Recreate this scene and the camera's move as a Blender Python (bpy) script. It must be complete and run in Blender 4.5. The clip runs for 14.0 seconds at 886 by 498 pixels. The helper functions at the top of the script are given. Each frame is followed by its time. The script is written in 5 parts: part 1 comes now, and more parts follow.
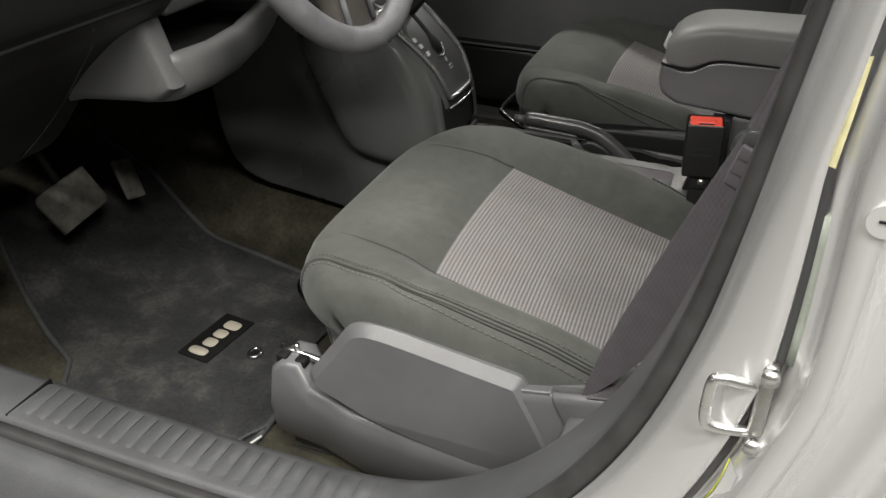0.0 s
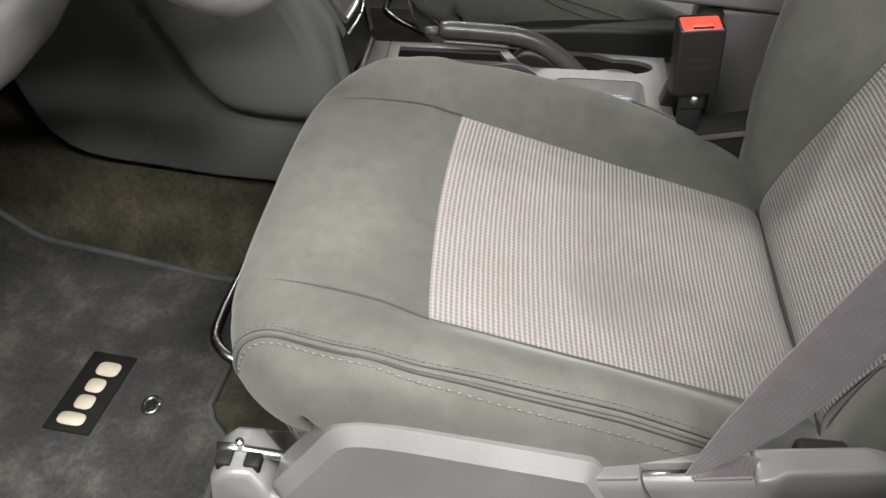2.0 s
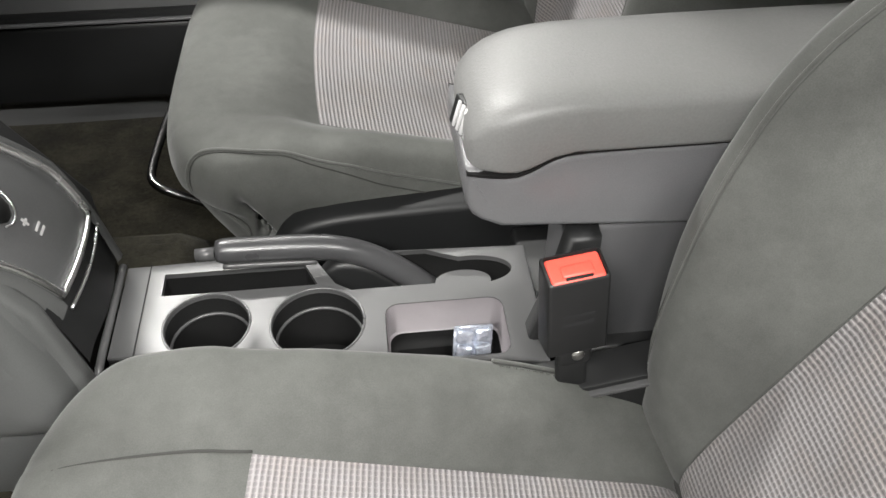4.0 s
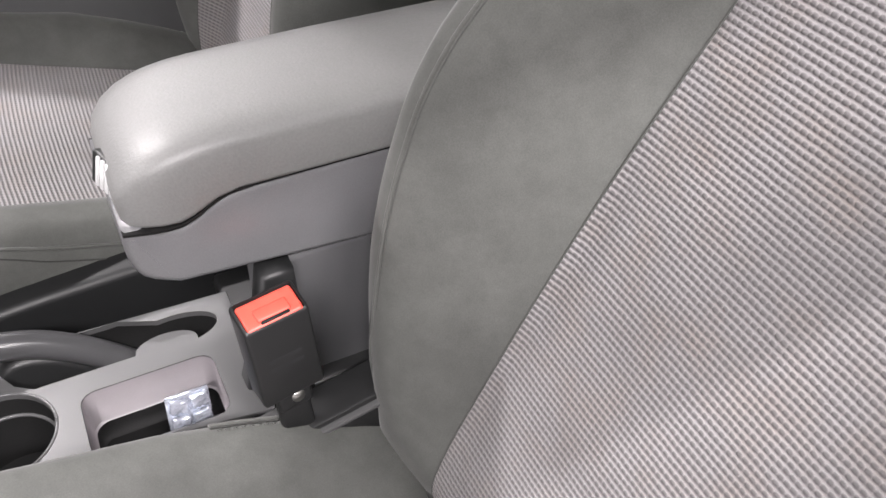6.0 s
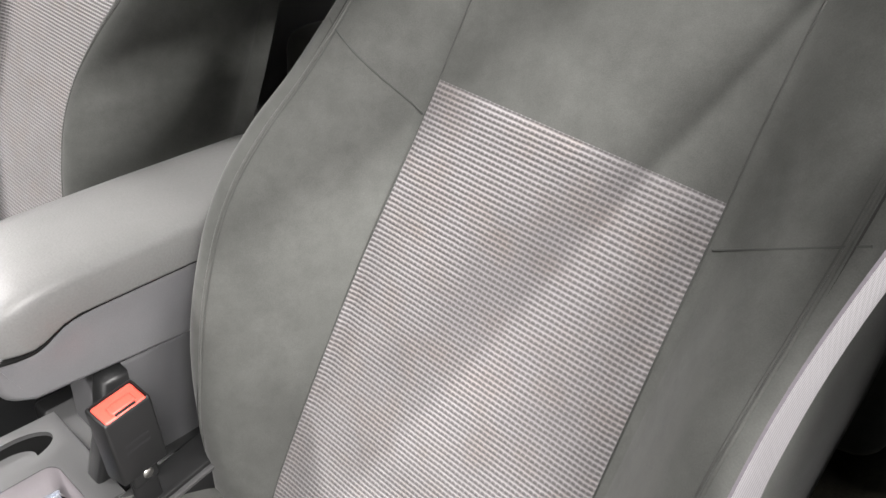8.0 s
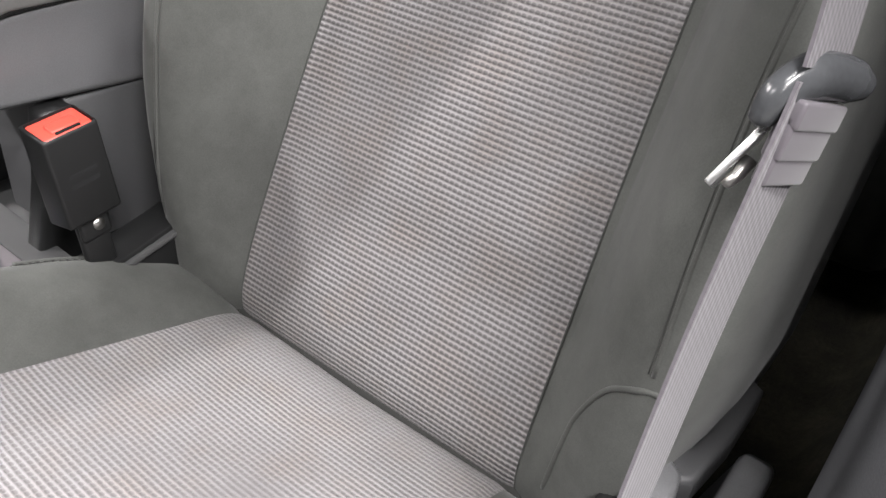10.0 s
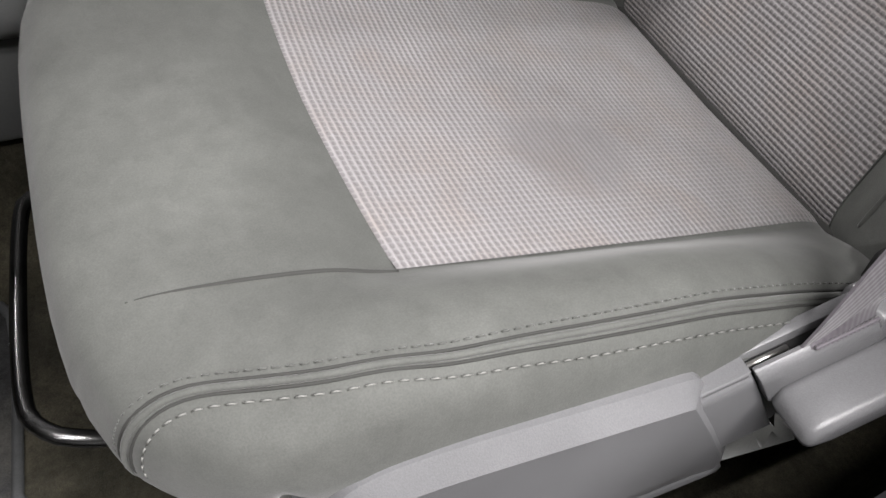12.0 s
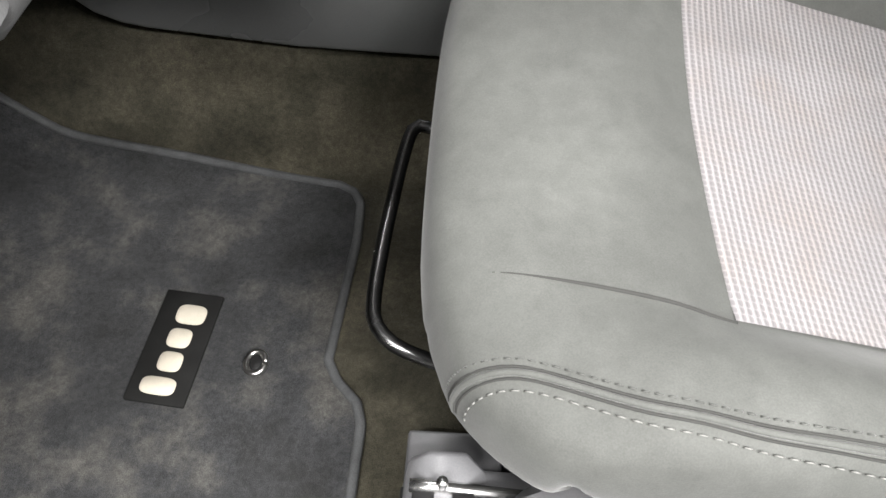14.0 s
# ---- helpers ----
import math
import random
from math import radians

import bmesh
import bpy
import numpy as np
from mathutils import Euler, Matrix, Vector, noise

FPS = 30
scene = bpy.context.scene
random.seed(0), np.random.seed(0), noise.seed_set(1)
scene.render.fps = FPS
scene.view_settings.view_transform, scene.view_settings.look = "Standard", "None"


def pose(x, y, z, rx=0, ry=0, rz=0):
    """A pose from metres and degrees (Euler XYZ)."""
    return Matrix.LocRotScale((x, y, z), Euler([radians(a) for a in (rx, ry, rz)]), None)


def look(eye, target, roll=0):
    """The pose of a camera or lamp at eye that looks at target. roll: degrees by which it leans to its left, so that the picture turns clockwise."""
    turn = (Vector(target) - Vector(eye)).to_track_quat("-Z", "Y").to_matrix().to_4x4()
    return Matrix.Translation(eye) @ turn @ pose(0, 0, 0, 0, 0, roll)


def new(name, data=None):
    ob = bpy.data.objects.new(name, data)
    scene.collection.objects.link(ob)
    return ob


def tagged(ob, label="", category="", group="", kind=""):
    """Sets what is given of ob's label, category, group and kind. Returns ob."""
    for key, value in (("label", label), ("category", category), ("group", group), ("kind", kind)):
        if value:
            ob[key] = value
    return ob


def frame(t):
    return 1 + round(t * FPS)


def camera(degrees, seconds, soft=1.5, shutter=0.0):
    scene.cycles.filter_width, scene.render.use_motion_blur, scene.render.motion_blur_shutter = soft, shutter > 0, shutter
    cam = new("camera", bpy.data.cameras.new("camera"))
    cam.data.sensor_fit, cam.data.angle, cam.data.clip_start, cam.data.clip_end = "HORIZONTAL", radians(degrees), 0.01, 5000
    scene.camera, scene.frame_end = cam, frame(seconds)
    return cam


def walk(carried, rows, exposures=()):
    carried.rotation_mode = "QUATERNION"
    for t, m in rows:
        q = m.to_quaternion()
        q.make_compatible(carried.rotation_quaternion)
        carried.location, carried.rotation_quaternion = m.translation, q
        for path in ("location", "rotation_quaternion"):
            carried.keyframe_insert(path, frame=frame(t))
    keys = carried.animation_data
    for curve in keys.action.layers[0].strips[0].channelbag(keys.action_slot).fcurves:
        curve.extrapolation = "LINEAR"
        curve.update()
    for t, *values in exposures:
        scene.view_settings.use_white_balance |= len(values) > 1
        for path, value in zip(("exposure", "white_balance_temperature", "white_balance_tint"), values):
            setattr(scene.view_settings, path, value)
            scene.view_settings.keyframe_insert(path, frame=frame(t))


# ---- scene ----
cam = camera(56.5, 14.0)
PATH = [
    (0, (0.246, -0.859, 0.78), (-0.369, 0.744, -0.247), 0.7),
    (0.5, (0.12, -0.78, 0.745), (-0.367, 0.813, -0.361), 0.3),
    (1, (0.059, -0.732, 0.727), (-0.271, 0.804, -0.511), 0.5),
    (1.5, (0.037, -0.678, 0.739), (-0.211, 0.836, -0.544), -0.4),
    (2, (0.023, -0.587, 0.753), (-0.139, 0.906, -0.568), -0.1),
    (2.5, (0.031, -0.508, 0.784), (-0.042, 0.954, -0.579), 0.3),
    (3, (0.033, -0.391, 0.811), (0.059, 1.063, -0.562), 1.1),
    (3.2, (0.037, -0.328, 0.813), (0.097, 1.116, -0.57), 0.8),
    (5.3, (0.108, -0.132, 0.745), (0.547, 1.254, -0.627), 2.0),
    (5.5, (0.112, -0.13, 0.75), (0.639, 1.237, -0.612), 2.6),
    (6, (0.119, -0.163, 0.775), (0.835, 1.131, -0.572), 2.4),
    (6.5, (0.166, -0.217, 0.855), (0.973, 1.04, -0.476), 1.1),
    (7, (0.163, -0.278, 0.915), (1.105, 1.007, -0.292), 0.9),
    (7.2, (0.125, -0.287, 0.938), (1.170, 0.914, -0.268), 2.3),
    (9.3, (-0.056, -0.291, 0.726), (1.311, 0.687, -0.358), 5.6),
    (9.5, (-0.055, -0.298, 0.699), (1.317, 0.678, -0.38), 5.4),
    (10, (-0.06, -0.312, 0.651), (1.28, 0.65, -0.48), 5.3),
    (10.5, (-0.074, -0.329, 0.629), (1.074, 0.693, -0.65), 4.4),
    (11, (-0.088, -0.378, 0.599), (0.808, 0.795, -0.75), 3.0),
    (11.5, (-0.095, -0.392, 0.592), (0.605, 0.789, -0.863), 2.9),
    (12, (-0.125, -0.392, 0.614), (0.419, 0.786, -0.907), 3.3),
    (12.5, (-0.151, -0.39, 0.622), (0.208, 0.795, -0.949), 1.0),
    (13, (-0.185, -0.387, 0.618), (-0.008, 0.805, -0.977), -0.3),
    (13.5, (-0.195, -0.385, 0.633), (-0.172, 0.793, -0.984), -0.8),
    (14, (-0.167, -0.369, 0.663), (-0.271, 0.774, -0.976), -1.6),
]
EXPOSURES = [(0, -1.72, 6750, 7), (0.5, -1.05, 6750, 8), (1.5, -0.85, 6750, 8), (3, -0.5, 6650, 8), (5.5, 0.08, 6450, 15), (6, 0.0, 6480, 17), (7, 0.25, 6550, 11), (9.5, -0.1, 6450, 15), (10.5, -0.6, 6420, 10), (11, -0.9, 6450, 12), (12.5, -0.98, 6450, 13), (13, -0.75, 6450, 13), (14, -0.4, 6450, 11)]
walk(cam, [(t, look(eye, target, roll)) for t, eye, target, roll in PATH], EXPOSURES)

# ---- world and light ----
world = bpy.data.worlds.new("hall_air")
scene.world = world
world.use_nodes = True
world.node_tree.nodes["Background"].inputs[0].default_value = (0.95, 1.0, 0.97, 1)
world.node_tree.nodes["Background"].inputs[1].default_value = 0.005


def unseen_lamp(x, y, z, watts, sx, sy, turn=0, tilt=0, tint=(1.0, 0.985, 0.96)):
    light = bpy.data.lights.new("unseen_light", "AREA")
    light.shape, light.size, light.size_y, light.energy, light.color = "RECTANGLE", sx, sy, watts, tint
    ob = new("unseen_light", light)
    ob.matrix_world = pose(x, y, z, tilt, 0, turn)
    return ob


# Lamps out of view; some follow highlights and shadow edges, others only add fill.
unseen_lamp(-0.15, -0.88, 2.55, 65, 1.3, 0.03)
unseen_lamp(0.80, -1.35, 2.55, 205, 1.0, 0.14)
unseen_lamp(-0.75, -1.75, 2.55, 195, 1.1, 0.14)
unseen_lamp(1.5, -2.1, 2.55, 340, 1.5, 0.14)
unseen_lamp(0.2, 3.9, 2.55, 130, 1.5, 0.14)
unseen_lamp(-2.2, -2.6, 2.55, 50, 1.3, 0.14)
unseen_lamp(-2.5, 0.3, 2.55, 80, 0.14, 1.3)
unseen_lamp(-1.2, 2.2, 2.55, 220, 1.3, 0.14)


# ---- materials ----
def nodes_of(name):
    m = bpy.data.materials.new(name)
    m.use_nodes = True
    nt = m.node_tree
    return m, nt, nt.nodes["Principled BSDF"]


def math_node(nt, op, a, b=None, c=None):
    n = nt.nodes.new("ShaderNodeMath")
    n.operation = op
    for i, v in enumerate((a, b, c)):
        if v is None:
            continue
        if isinstance(v, (int, float)):
            n.inputs[i].default_value = v
        else:
            nt.links.new(v, n.inputs[i])
    return n.outputs[0]


def noise_node(nt, coord, scale, detail=3.0, rough=0.55):
    n = nt.nodes.new("ShaderNodeTexNoise")
    n.inputs["Scale"].default_value, n.inputs["Detail"].default_value, n.inputs["Roughness"].default_value = scale, detail, rough
    nt.links.new(coord, n.inputs["Vector"])
    return n.outputs["Fac"]


def ramp_node(nt, fac, stops):
    n = nt.nodes.new("ShaderNodeValToRGB")
    while len(n.color_ramp.elements) < len(stops):
        n.color_ramp.elements.new(0.5)
    for e, (p, c) in zip(n.color_ramp.elements, stops):
        e.position, e.color = p, (*c, 1)
    nt.links.new(fac, n.inputs[0])
    return n.outputs[0]


def mix_node(nt, fac, a, b, blend="MIX"):
    n = nt.nodes.new("ShaderNodeMix")
    n.data_type, n.blend_type = "RGBA", blend
    for sock, v in ((n.inputs[0], fac), (n.inputs[6], a), (n.inputs[7], b)):
        if isinstance(v, (int, float)):
            sock.default_value = v
        elif isinstance(v, tuple):
            sock.default_value = (*v, 1)
        else:
            nt.links.new(v, sock)
    return n.outputs[2]


def bump_node(nt, bsdf, height, strength, distance):
    n = nt.nodes.new("ShaderNodeBump")
    n.inputs["Strength"].default_value, n.inputs["Distance"].default_value = strength, distance
    nt.links.new(height, n.inputs["Height"])
    nt.links.new(n.outputs[0], bsdf.inputs["Normal"])


def surface(name, base, rough=0.5, metallic=0.0, grain=400.0, grain_depth=0.0004, mottle=6.0, vary=0.15, strength=0.4,
            sheen=0.0, specular=0.5, fine=0.1, rough_vary=0.08, coat=0.0):
    """A plain surface with variation at two scales and a fine relief."""
    m, nt, b = nodes_of(name)
    co = nt.nodes.new("ShaderNodeTexCoord").outputs["Object"]
    big, small = noise_node(nt, co, mottle, 4), noise_node(nt, co, grain, 2)
    lo, hi = tuple(v * (1 - vary) for v in base), tuple(min(1, v * (1 + vary)) for v in base)
    col = ramp_node(nt, big, [(0.3, lo), (0.7, hi)])
    if fine:
        tone = ramp_node(nt, small, [(0.3, (1 - fine,) * 3), (0.7, (1 + 0 * fine,) * 3)])
        col = mix_node(nt, 1.0, col, tone, "MULTIPLY")
    nt.links.new(col, b.inputs["Base Color"])
    r = math_node(nt, "MULTIPLY_ADD", big, rough_vary * 2, rough - rough_vary)
    nt.links.new(r, b.inputs["Roughness"])
    b.inputs["Metallic"].default_value = metallic
    b.inputs["Specular IOR Level"].default_value = specular
    b.inputs["Sheen Weight"].default_value = sheen
    b.inputs["Sheen Roughness"].default_value = 0.5
    b.inputs["Coat Weight"].default_value = coat
    if strength:
        bump_node(nt, b, small, strength, grain_depth)
    return m


def weave(name, light, dark, pitch_u, pitch_v, depth=0.80, rubbed=None):
    """Spacer-knit cloth: pale ribs tied by short bridges, with dark holes between, by the map laid on the panel in metres."""
    m, nt, b = nodes_of(name)
    tc = nt.nodes.new("ShaderNodeTexCoord")
    sep = nt.nodes.new("ShaderNodeSeparateXYZ")
    nt.links.new(tc.outputs["UV"], sep.inputs[0])
    wob = noise_node(nt, tc.outputs["UV"], 90, 2)
    v = math_node(nt, "ADD", math_node(nt, "MULTIPLY", sep.outputs[1], 1 / pitch_v), math_node(nt, "MULTIPLY_ADD", wob, 0.24, -0.12))
    u = math_node(nt, "ADD", math_node(nt, "MULTIPLY", sep.outputs[0], 1 / pitch_u), math_node(nt, "MULTIPLY_ADD", wob, -0.24, 0.12))
    fu, fv = math_node(nt, "SUBTRACT", math_node(nt, "FRACT", u), 0.5), math_node(nt, "SUBTRACT", math_node(nt, "FRACT", v), 0.5)
    # how far a place lies from the middle of its hole, which is longer along the rib
    far = math_node(nt, "SQRT", math_node(nt, "ADD", math_node(nt, "POWER", math_node(nt, "MULTIPLY", math_node(nt, "ABSOLUTE", fu), 1.70), 2.6), math_node(nt, "POWER", math_node(nt, "MULTIPLY", math_node(nt, "ABSOLUTE", fv), 2.35), 2.6)))
    hole = nt.nodes.new("ShaderNodeMapRange")
    hole.interpolation_type = "SMOOTHSTEP"
    for key, value in (("From Min", 0.30), ("From Max", 0.98), ("To Min", 1.0), ("To Max", 0.0)):
        hole.inputs[key].default_value = value
    nt.links.new(far, hole.inputs["Value"])
    holes = math_node(nt, "MULTIPLY", hole.outputs[0], depth)
    spot = None
    if rubbed:
        # a sat-on place, rubbed smooth, with an uneven outline
        du, dv = (math_node(nt, "MULTIPLY", math_node(nt, "SUBTRACT", sep.outputs[k], rubbed[k]), 1 / rubbed[k + 2]) for k in (0, 1))
        away = math_node(nt, "SQRT", math_node(nt, "ADD", math_node(nt, "MULTIPLY", du, du), math_node(nt, "MULTIPLY", dv, dv)))
        away = math_node(nt, "ADD", away, math_node(nt, "MULTIPLY_ADD", noise_node(nt, tc.outputs["UV"], 35, 3), 0.9, -0.45))
        fade = nt.nodes.new("ShaderNodeMapRange")
        fade.interpolation_type = "SMOOTHSTEP"
        for key, value in (("From Min", 0.55), ("From Max", 1.25), ("To Min", 1.0), ("To Max", 0.0)):
            fade.inputs[key].default_value = value
        nt.links.new(away, fade.inputs["Value"])
        spot = fade.outputs[0]
        holes = math_node(nt, "MULTIPLY", holes, math_node(nt, "MULTIPLY_ADD", spot, -0.65, 1.0))
    valley = math_node(nt, "MULTIPLY_ADD", math_node(nt, "COSINE", math_node(nt, "MULTIPLY", fv, 2 * math.pi)), 0.5, 0.5)
    big, fibre = noise_node(nt, tc.outputs["UV"], 9, 4), noise_node(nt, tc.outputs["UV"], 1500, 2)
    rust = noise_node(nt, tc.outputs["UV"], 24, 4)
    tone = ramp_node(nt, big, [(0.3, tuple(c * 0.80 for c in light)), (0.66, light)])
    tone = mix_node(nt, 1.0, tone, ramp_node(nt, rust, [(0.45, (1.0, 1.0, 1.0)), (0.75, (0.97, 0.90, 0.84))]), "MULTIPLY")
    tone = mix_node(nt, 1.0, tone, ramp_node(nt, fibre, [(0.3, (0.8, 0.8, 0.8)), (0.7, (1, 1, 1))]), "MULTIPLY")
    # Valleys are mixed darker for the shade between the ribs.
    tone = mix_node(nt, math_node(nt, "MULTIPLY", valley, 0.39 * depth), tone, dark)
    if spot:
        tone = mix_node(nt, math_node(nt, "MULTIPLY", spot, 0.42), tone, dark)
    nt.links.new(mix_node(nt, holes, tone, dark), b.inputs["Base Color"])
    b.inputs["Roughness"].default_value = 0.62
    b.inputs["Sheen Weight"].default_value = 0.12
    h = math_node(nt, "ADD", math_node(nt, "MULTIPLY", valley, -0.60), math_node(nt, "MULTIPLY", holes, -0.95))
    bump_node(nt, b, h, 0.7, 0.0012)
    return m


def worn_cloth(name, base, dust):
    """Smooth seat cloth with a fine nap, pale dusty patches and darker rubbed zones."""
    m, nt, b = nodes_of(name)
    co = nt.nodes.new("ShaderNodeTexCoord").outputs["Object"]
    nap, patch, broad, rub = noise_node(nt, co, 1000, 2), noise_node(nt, co, 13, 5, 0.6), noise_node(nt, co, 4.5, 3), noise_node(nt, co, 55, 4, 0.65)
    col = ramp_node(nt, broad, [(0.32, tuple(c * 0.84 for c in base)), (0.66, tuple(c * 1.10 for c in base))])
    veil = nt.nodes.new("ShaderNodeMapRange")
    veil.inputs["From Min"].default_value, veil.inputs["From Max"].default_value, veil.inputs["To Max"].default_value = 0.47, 0.80, 0.42
    nt.links.new(patch, veil.inputs["Value"])
    col = mix_node(nt, veil.outputs[0], col, dust)
    col = mix_node(nt, 1.0, col, ramp_node(nt, rub, [(0.3, (0.86, 0.86, 0.86)), (0.62, (1, 1, 1))]), "MULTIPLY")
    col = mix_node(nt, 1.0, col, ramp_node(nt, nap, [(0.3, (0.82, 0.82, 0.82)), (0.7, (1, 1, 1))]), "MULTIPLY")
    nt.links.new(col, b.inputs["Base Color"])
    nt.links.new(math_node(nt, "MULTIPLY_ADD", patch, -0.2, 0.92), b.inputs["Roughness"])
    b.inputs["Specular IOR Level"].default_value = 0.3
    b.inputs["Sheen Weight"].default_value = 0.16
    b.inputs["Sheen Roughness"].default_value = 0.4
    h = math_node(nt, "ADD", math_node(nt, "MULTIPLY", nap, 0.25), math_node(nt, "MULTIPLY", patch, 1.6))
    bump_node(nt, b, h, 0.4, 0.0010)
    return m


M_CLOTH = worn_cloth("seat_cloth", (0.092, 0.0945, 0.088), (0.150, 0.153, 0.144))
M_MESH = weave("woven_mesh_cloth", (0.298, 0.284, 0.287), (0.080, 0.075, 0.076), 0.0045, 0.0044, 0.74)
M_MESH_SAT = weave("sat_on_mesh_cloth", (0.295, 0.280, 0.284), (0.100, 0.094, 0.096), 0.0045, 0.0044, 0.64, (0.945, 1.162, 0.044, 0.050))
# Dark colours for the shade in sewn grooves, creases and the seat fold.
M_SEAM = surface("groove_shade_dark", (0.03, 0.03, 0.028), 0.9, strength=0, fine=0)
M_CREASE = surface("crease_shade_dark", (0.055, 0.057, 0.053), 0.9, strength=0, fine=0)
M_THREAD = surface("stitch_thread", (0.155, 0.156, 0.147), 0.7, strength=0, fine=0)
M_PLASTIC = surface("grained_grey_plastic", (0.142, 0.142, 0.147), 0.31, grain=1100, grain_depth=0.0003, mottle=9, vary=0.14, strength=0.5, fine=0.16)
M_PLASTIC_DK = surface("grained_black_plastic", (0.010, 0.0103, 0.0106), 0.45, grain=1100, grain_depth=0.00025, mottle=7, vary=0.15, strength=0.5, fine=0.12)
M_PLASTIC_MID = surface("grained_dark_plastic", (0.072, 0.072, 0.075), 0.45, grain=1100, grain_depth=0.00025, mottle=7, vary=0.12, strength=0.5, fine=0.12)
M_DASH = surface("soft_dark_dash_plastic", (0.130, 0.131, 0.132), 0.44, grain=800, grain_depth=0.0003, mottle=5, vary=0.12, strength=0.5, fine=0.12)
M_CONSOLE = surface("satin_grey_console_plastic", (0.072, 0.072, 0.073), 0.33, grain=1300, grain_depth=0.0002, mottle=8, vary=0.08, strength=0.35, fine=0.08)
M_VINYL = surface("grained_grey_vinyl", (0.19, 0.19, 0.187), 0.44, grain=520, grain_depth=0.0004, mottle=8, vary=0.10, strength=0.55, fine=0.1)
M_LEATHER = surface("worn_wheel_leather", (0.175, 0.175, 0.188), 0.42, grain=600, grain_depth=0.0004, mottle=30, vary=0.22, strength=0.5, fine=0.12)
M_SPOKE = surface("satin_taupe_spoke_plastic", (0.088, 0.080, 0.073), 0.40, grain=900, grain_depth=0.0002, mottle=14, vary=0.12, strength=0.3)
# Near black, for slots and joints and for the shade in wells and gaps.
M_GAPBLACK = surface("gap_and_shade_black", (0.006, 0.006, 0.006), 0.7, specular=0.3, grain=500, mottle=10, vary=0.25, strength=0.4)


def belt_cloth():
    """Ribbed webbing, by the map laid on the band in metres."""
    m, nt, b = nodes_of("grey_belt_webbing")
    tc = nt.nodes.new("ShaderNodeTexCoord")
    sep = nt.nodes.new("ShaderNodeSeparateXYZ")
    nt.links.new(tc.outputs["UV"], sep.inputs[0])
    ribs = math_node(nt, "SINE", math_node(nt, "MULTIPLY", sep.outputs[0], 2 * math.pi / 0.0036))
    twill = math_node(nt, "SINE", math_node(nt, "MULTIPLY", math_node(nt, "ADD", sep.outputs[1], math_node(nt, "MULTIPLY", sep.outputs[0], 0.8)), 2 * math.pi / 0.0052))
    both = math_node(nt, "ADD", math_node(nt, "MULTIPLY", ribs, 0.6), math_node(nt, "MULTIPLY", twill, 0.5))
    grime = noise_node(nt, tc.outputs["UV"], 60, 3)
    col = ramp_node(nt, grime, [(0.3, (0.086, 0.076, 0.087)), (0.7, (0.108, 0.097, 0.110))])
    tone = ramp_node(nt, math_node(nt, "MULTIPLY_ADD", both, 0.4, 0.5), [(0.1, (0.88, 0.88, 0.88)), (0.8, (1, 1, 1))])
    nt.links.new(mix_node(nt, 1.0, col, tone, "MULTIPLY"), b.inputs["Base Color"])
    b.inputs["Roughness"].default_value = 0.55
    b.inputs["Sheen Weight"].default_value = 0.3
    bump_node(nt, b, both, 0.3, 0.0004)
    return m


M_BELT = belt_cloth()
M_RED = surface("red_plastic", (0.82, 0.090, 0.062), 0.4, grain=300, mottle=40, vary=0.08, strength=0.1)
M_CHROME = surface("chrome", (0.93, 0.93, 0.92), 0.27, metallic=1.0, mottle=20, vary=0.05, strength=0.0, fine=0)
M_STEEL = surface("bare_steel", (0.55, 0.54, 0.52), 0.32, metallic=1.0, mottle=40, vary=0.15, strength=0.2)
M_BAR = surface("dark_steel_tube", (0.16, 0.16, 0.16), 0.25, metallic=1.0, mottle=40, vary=0.15, strength=0.1)
M_PAINT = surface("silver_car_paint", (0.86, 0.855, 0.86), 0.25, metallic=0.72, grain=2500, mottle=4, vary=0.04, strength=0.08, fine=0.08, coat=0.6)
M_LABEL = surface("yellowed_sticker", (0.62, 0.58, 0.34), 0.6, mottle=60, vary=0.12, strength=0.2)
M_SEALANT = surface("greenish_sealant", (0.42, 0.46, 0.40), 0.6, mottle=60, vary=0.12, strength=0.2)
M_SELECTOR = surface("satin_dark_selector", (0.20, 0.203, 0.206), 0.36, metallic=0.6, grain=900, grain_depth=0.0001, mottle=12, vary=0.1, strength=0.15)
M_STACK = surface("smooth_dark_stack_plastic", (0.085, 0.087, 0.086), 0.29, grain=800, grain_depth=0.0002, mottle=5, vary=0.12, strength=0.4, fine=0.12)
M_LEVER = surface("satin_dark_lever_plastic", (0.050, 0.050, 0.052), 0.30, grain=900, grain_depth=0.0002, mottle=14, vary=0.15, strength=0.3, fine=0.12)
M_TRAY = surface("tray_plastic_with_glare", (0.23, 0.212, 0.222), 0.40, grain=1300, grain_depth=0.0002, mottle=14, vary=0.10, strength=0.3, fine=0.08)
M_BEIGE = surface("beige_embroidery", (0.50, 0.455, 0.375), 0.85, grain=1500, mottle=50, vary=0.12, strength=0.6)
M_BLACKCLOTH = surface("black_patch_cloth", (0.012, 0.012, 0.0115), 0.95, specular=0.12, grain=1500, mottle=50, vary=0.2, strength=0.5)
M_YELLOW = surface("yellow_green_print", (0.50, 0.52, 0.06), 0.6, mottle=60, vary=0.1, strength=0.1)
M_WHITE = surface("white_print", (0.55, 0.55, 0.55), 0.5, strength=0, fine=0)
M_FOIL = surface("clear_foil", (0.62, 0.66, 0.75), 0.16, metallic=0.7, grain=120, grain_depth=0.004, mottle=90, vary=0.35, strength=0.9)
M_GLOSSBLACK = surface("satin_black_panel", (0.011, 0.0115, 0.012), 0.52, mottle=10, vary=0.1, strength=0.1)
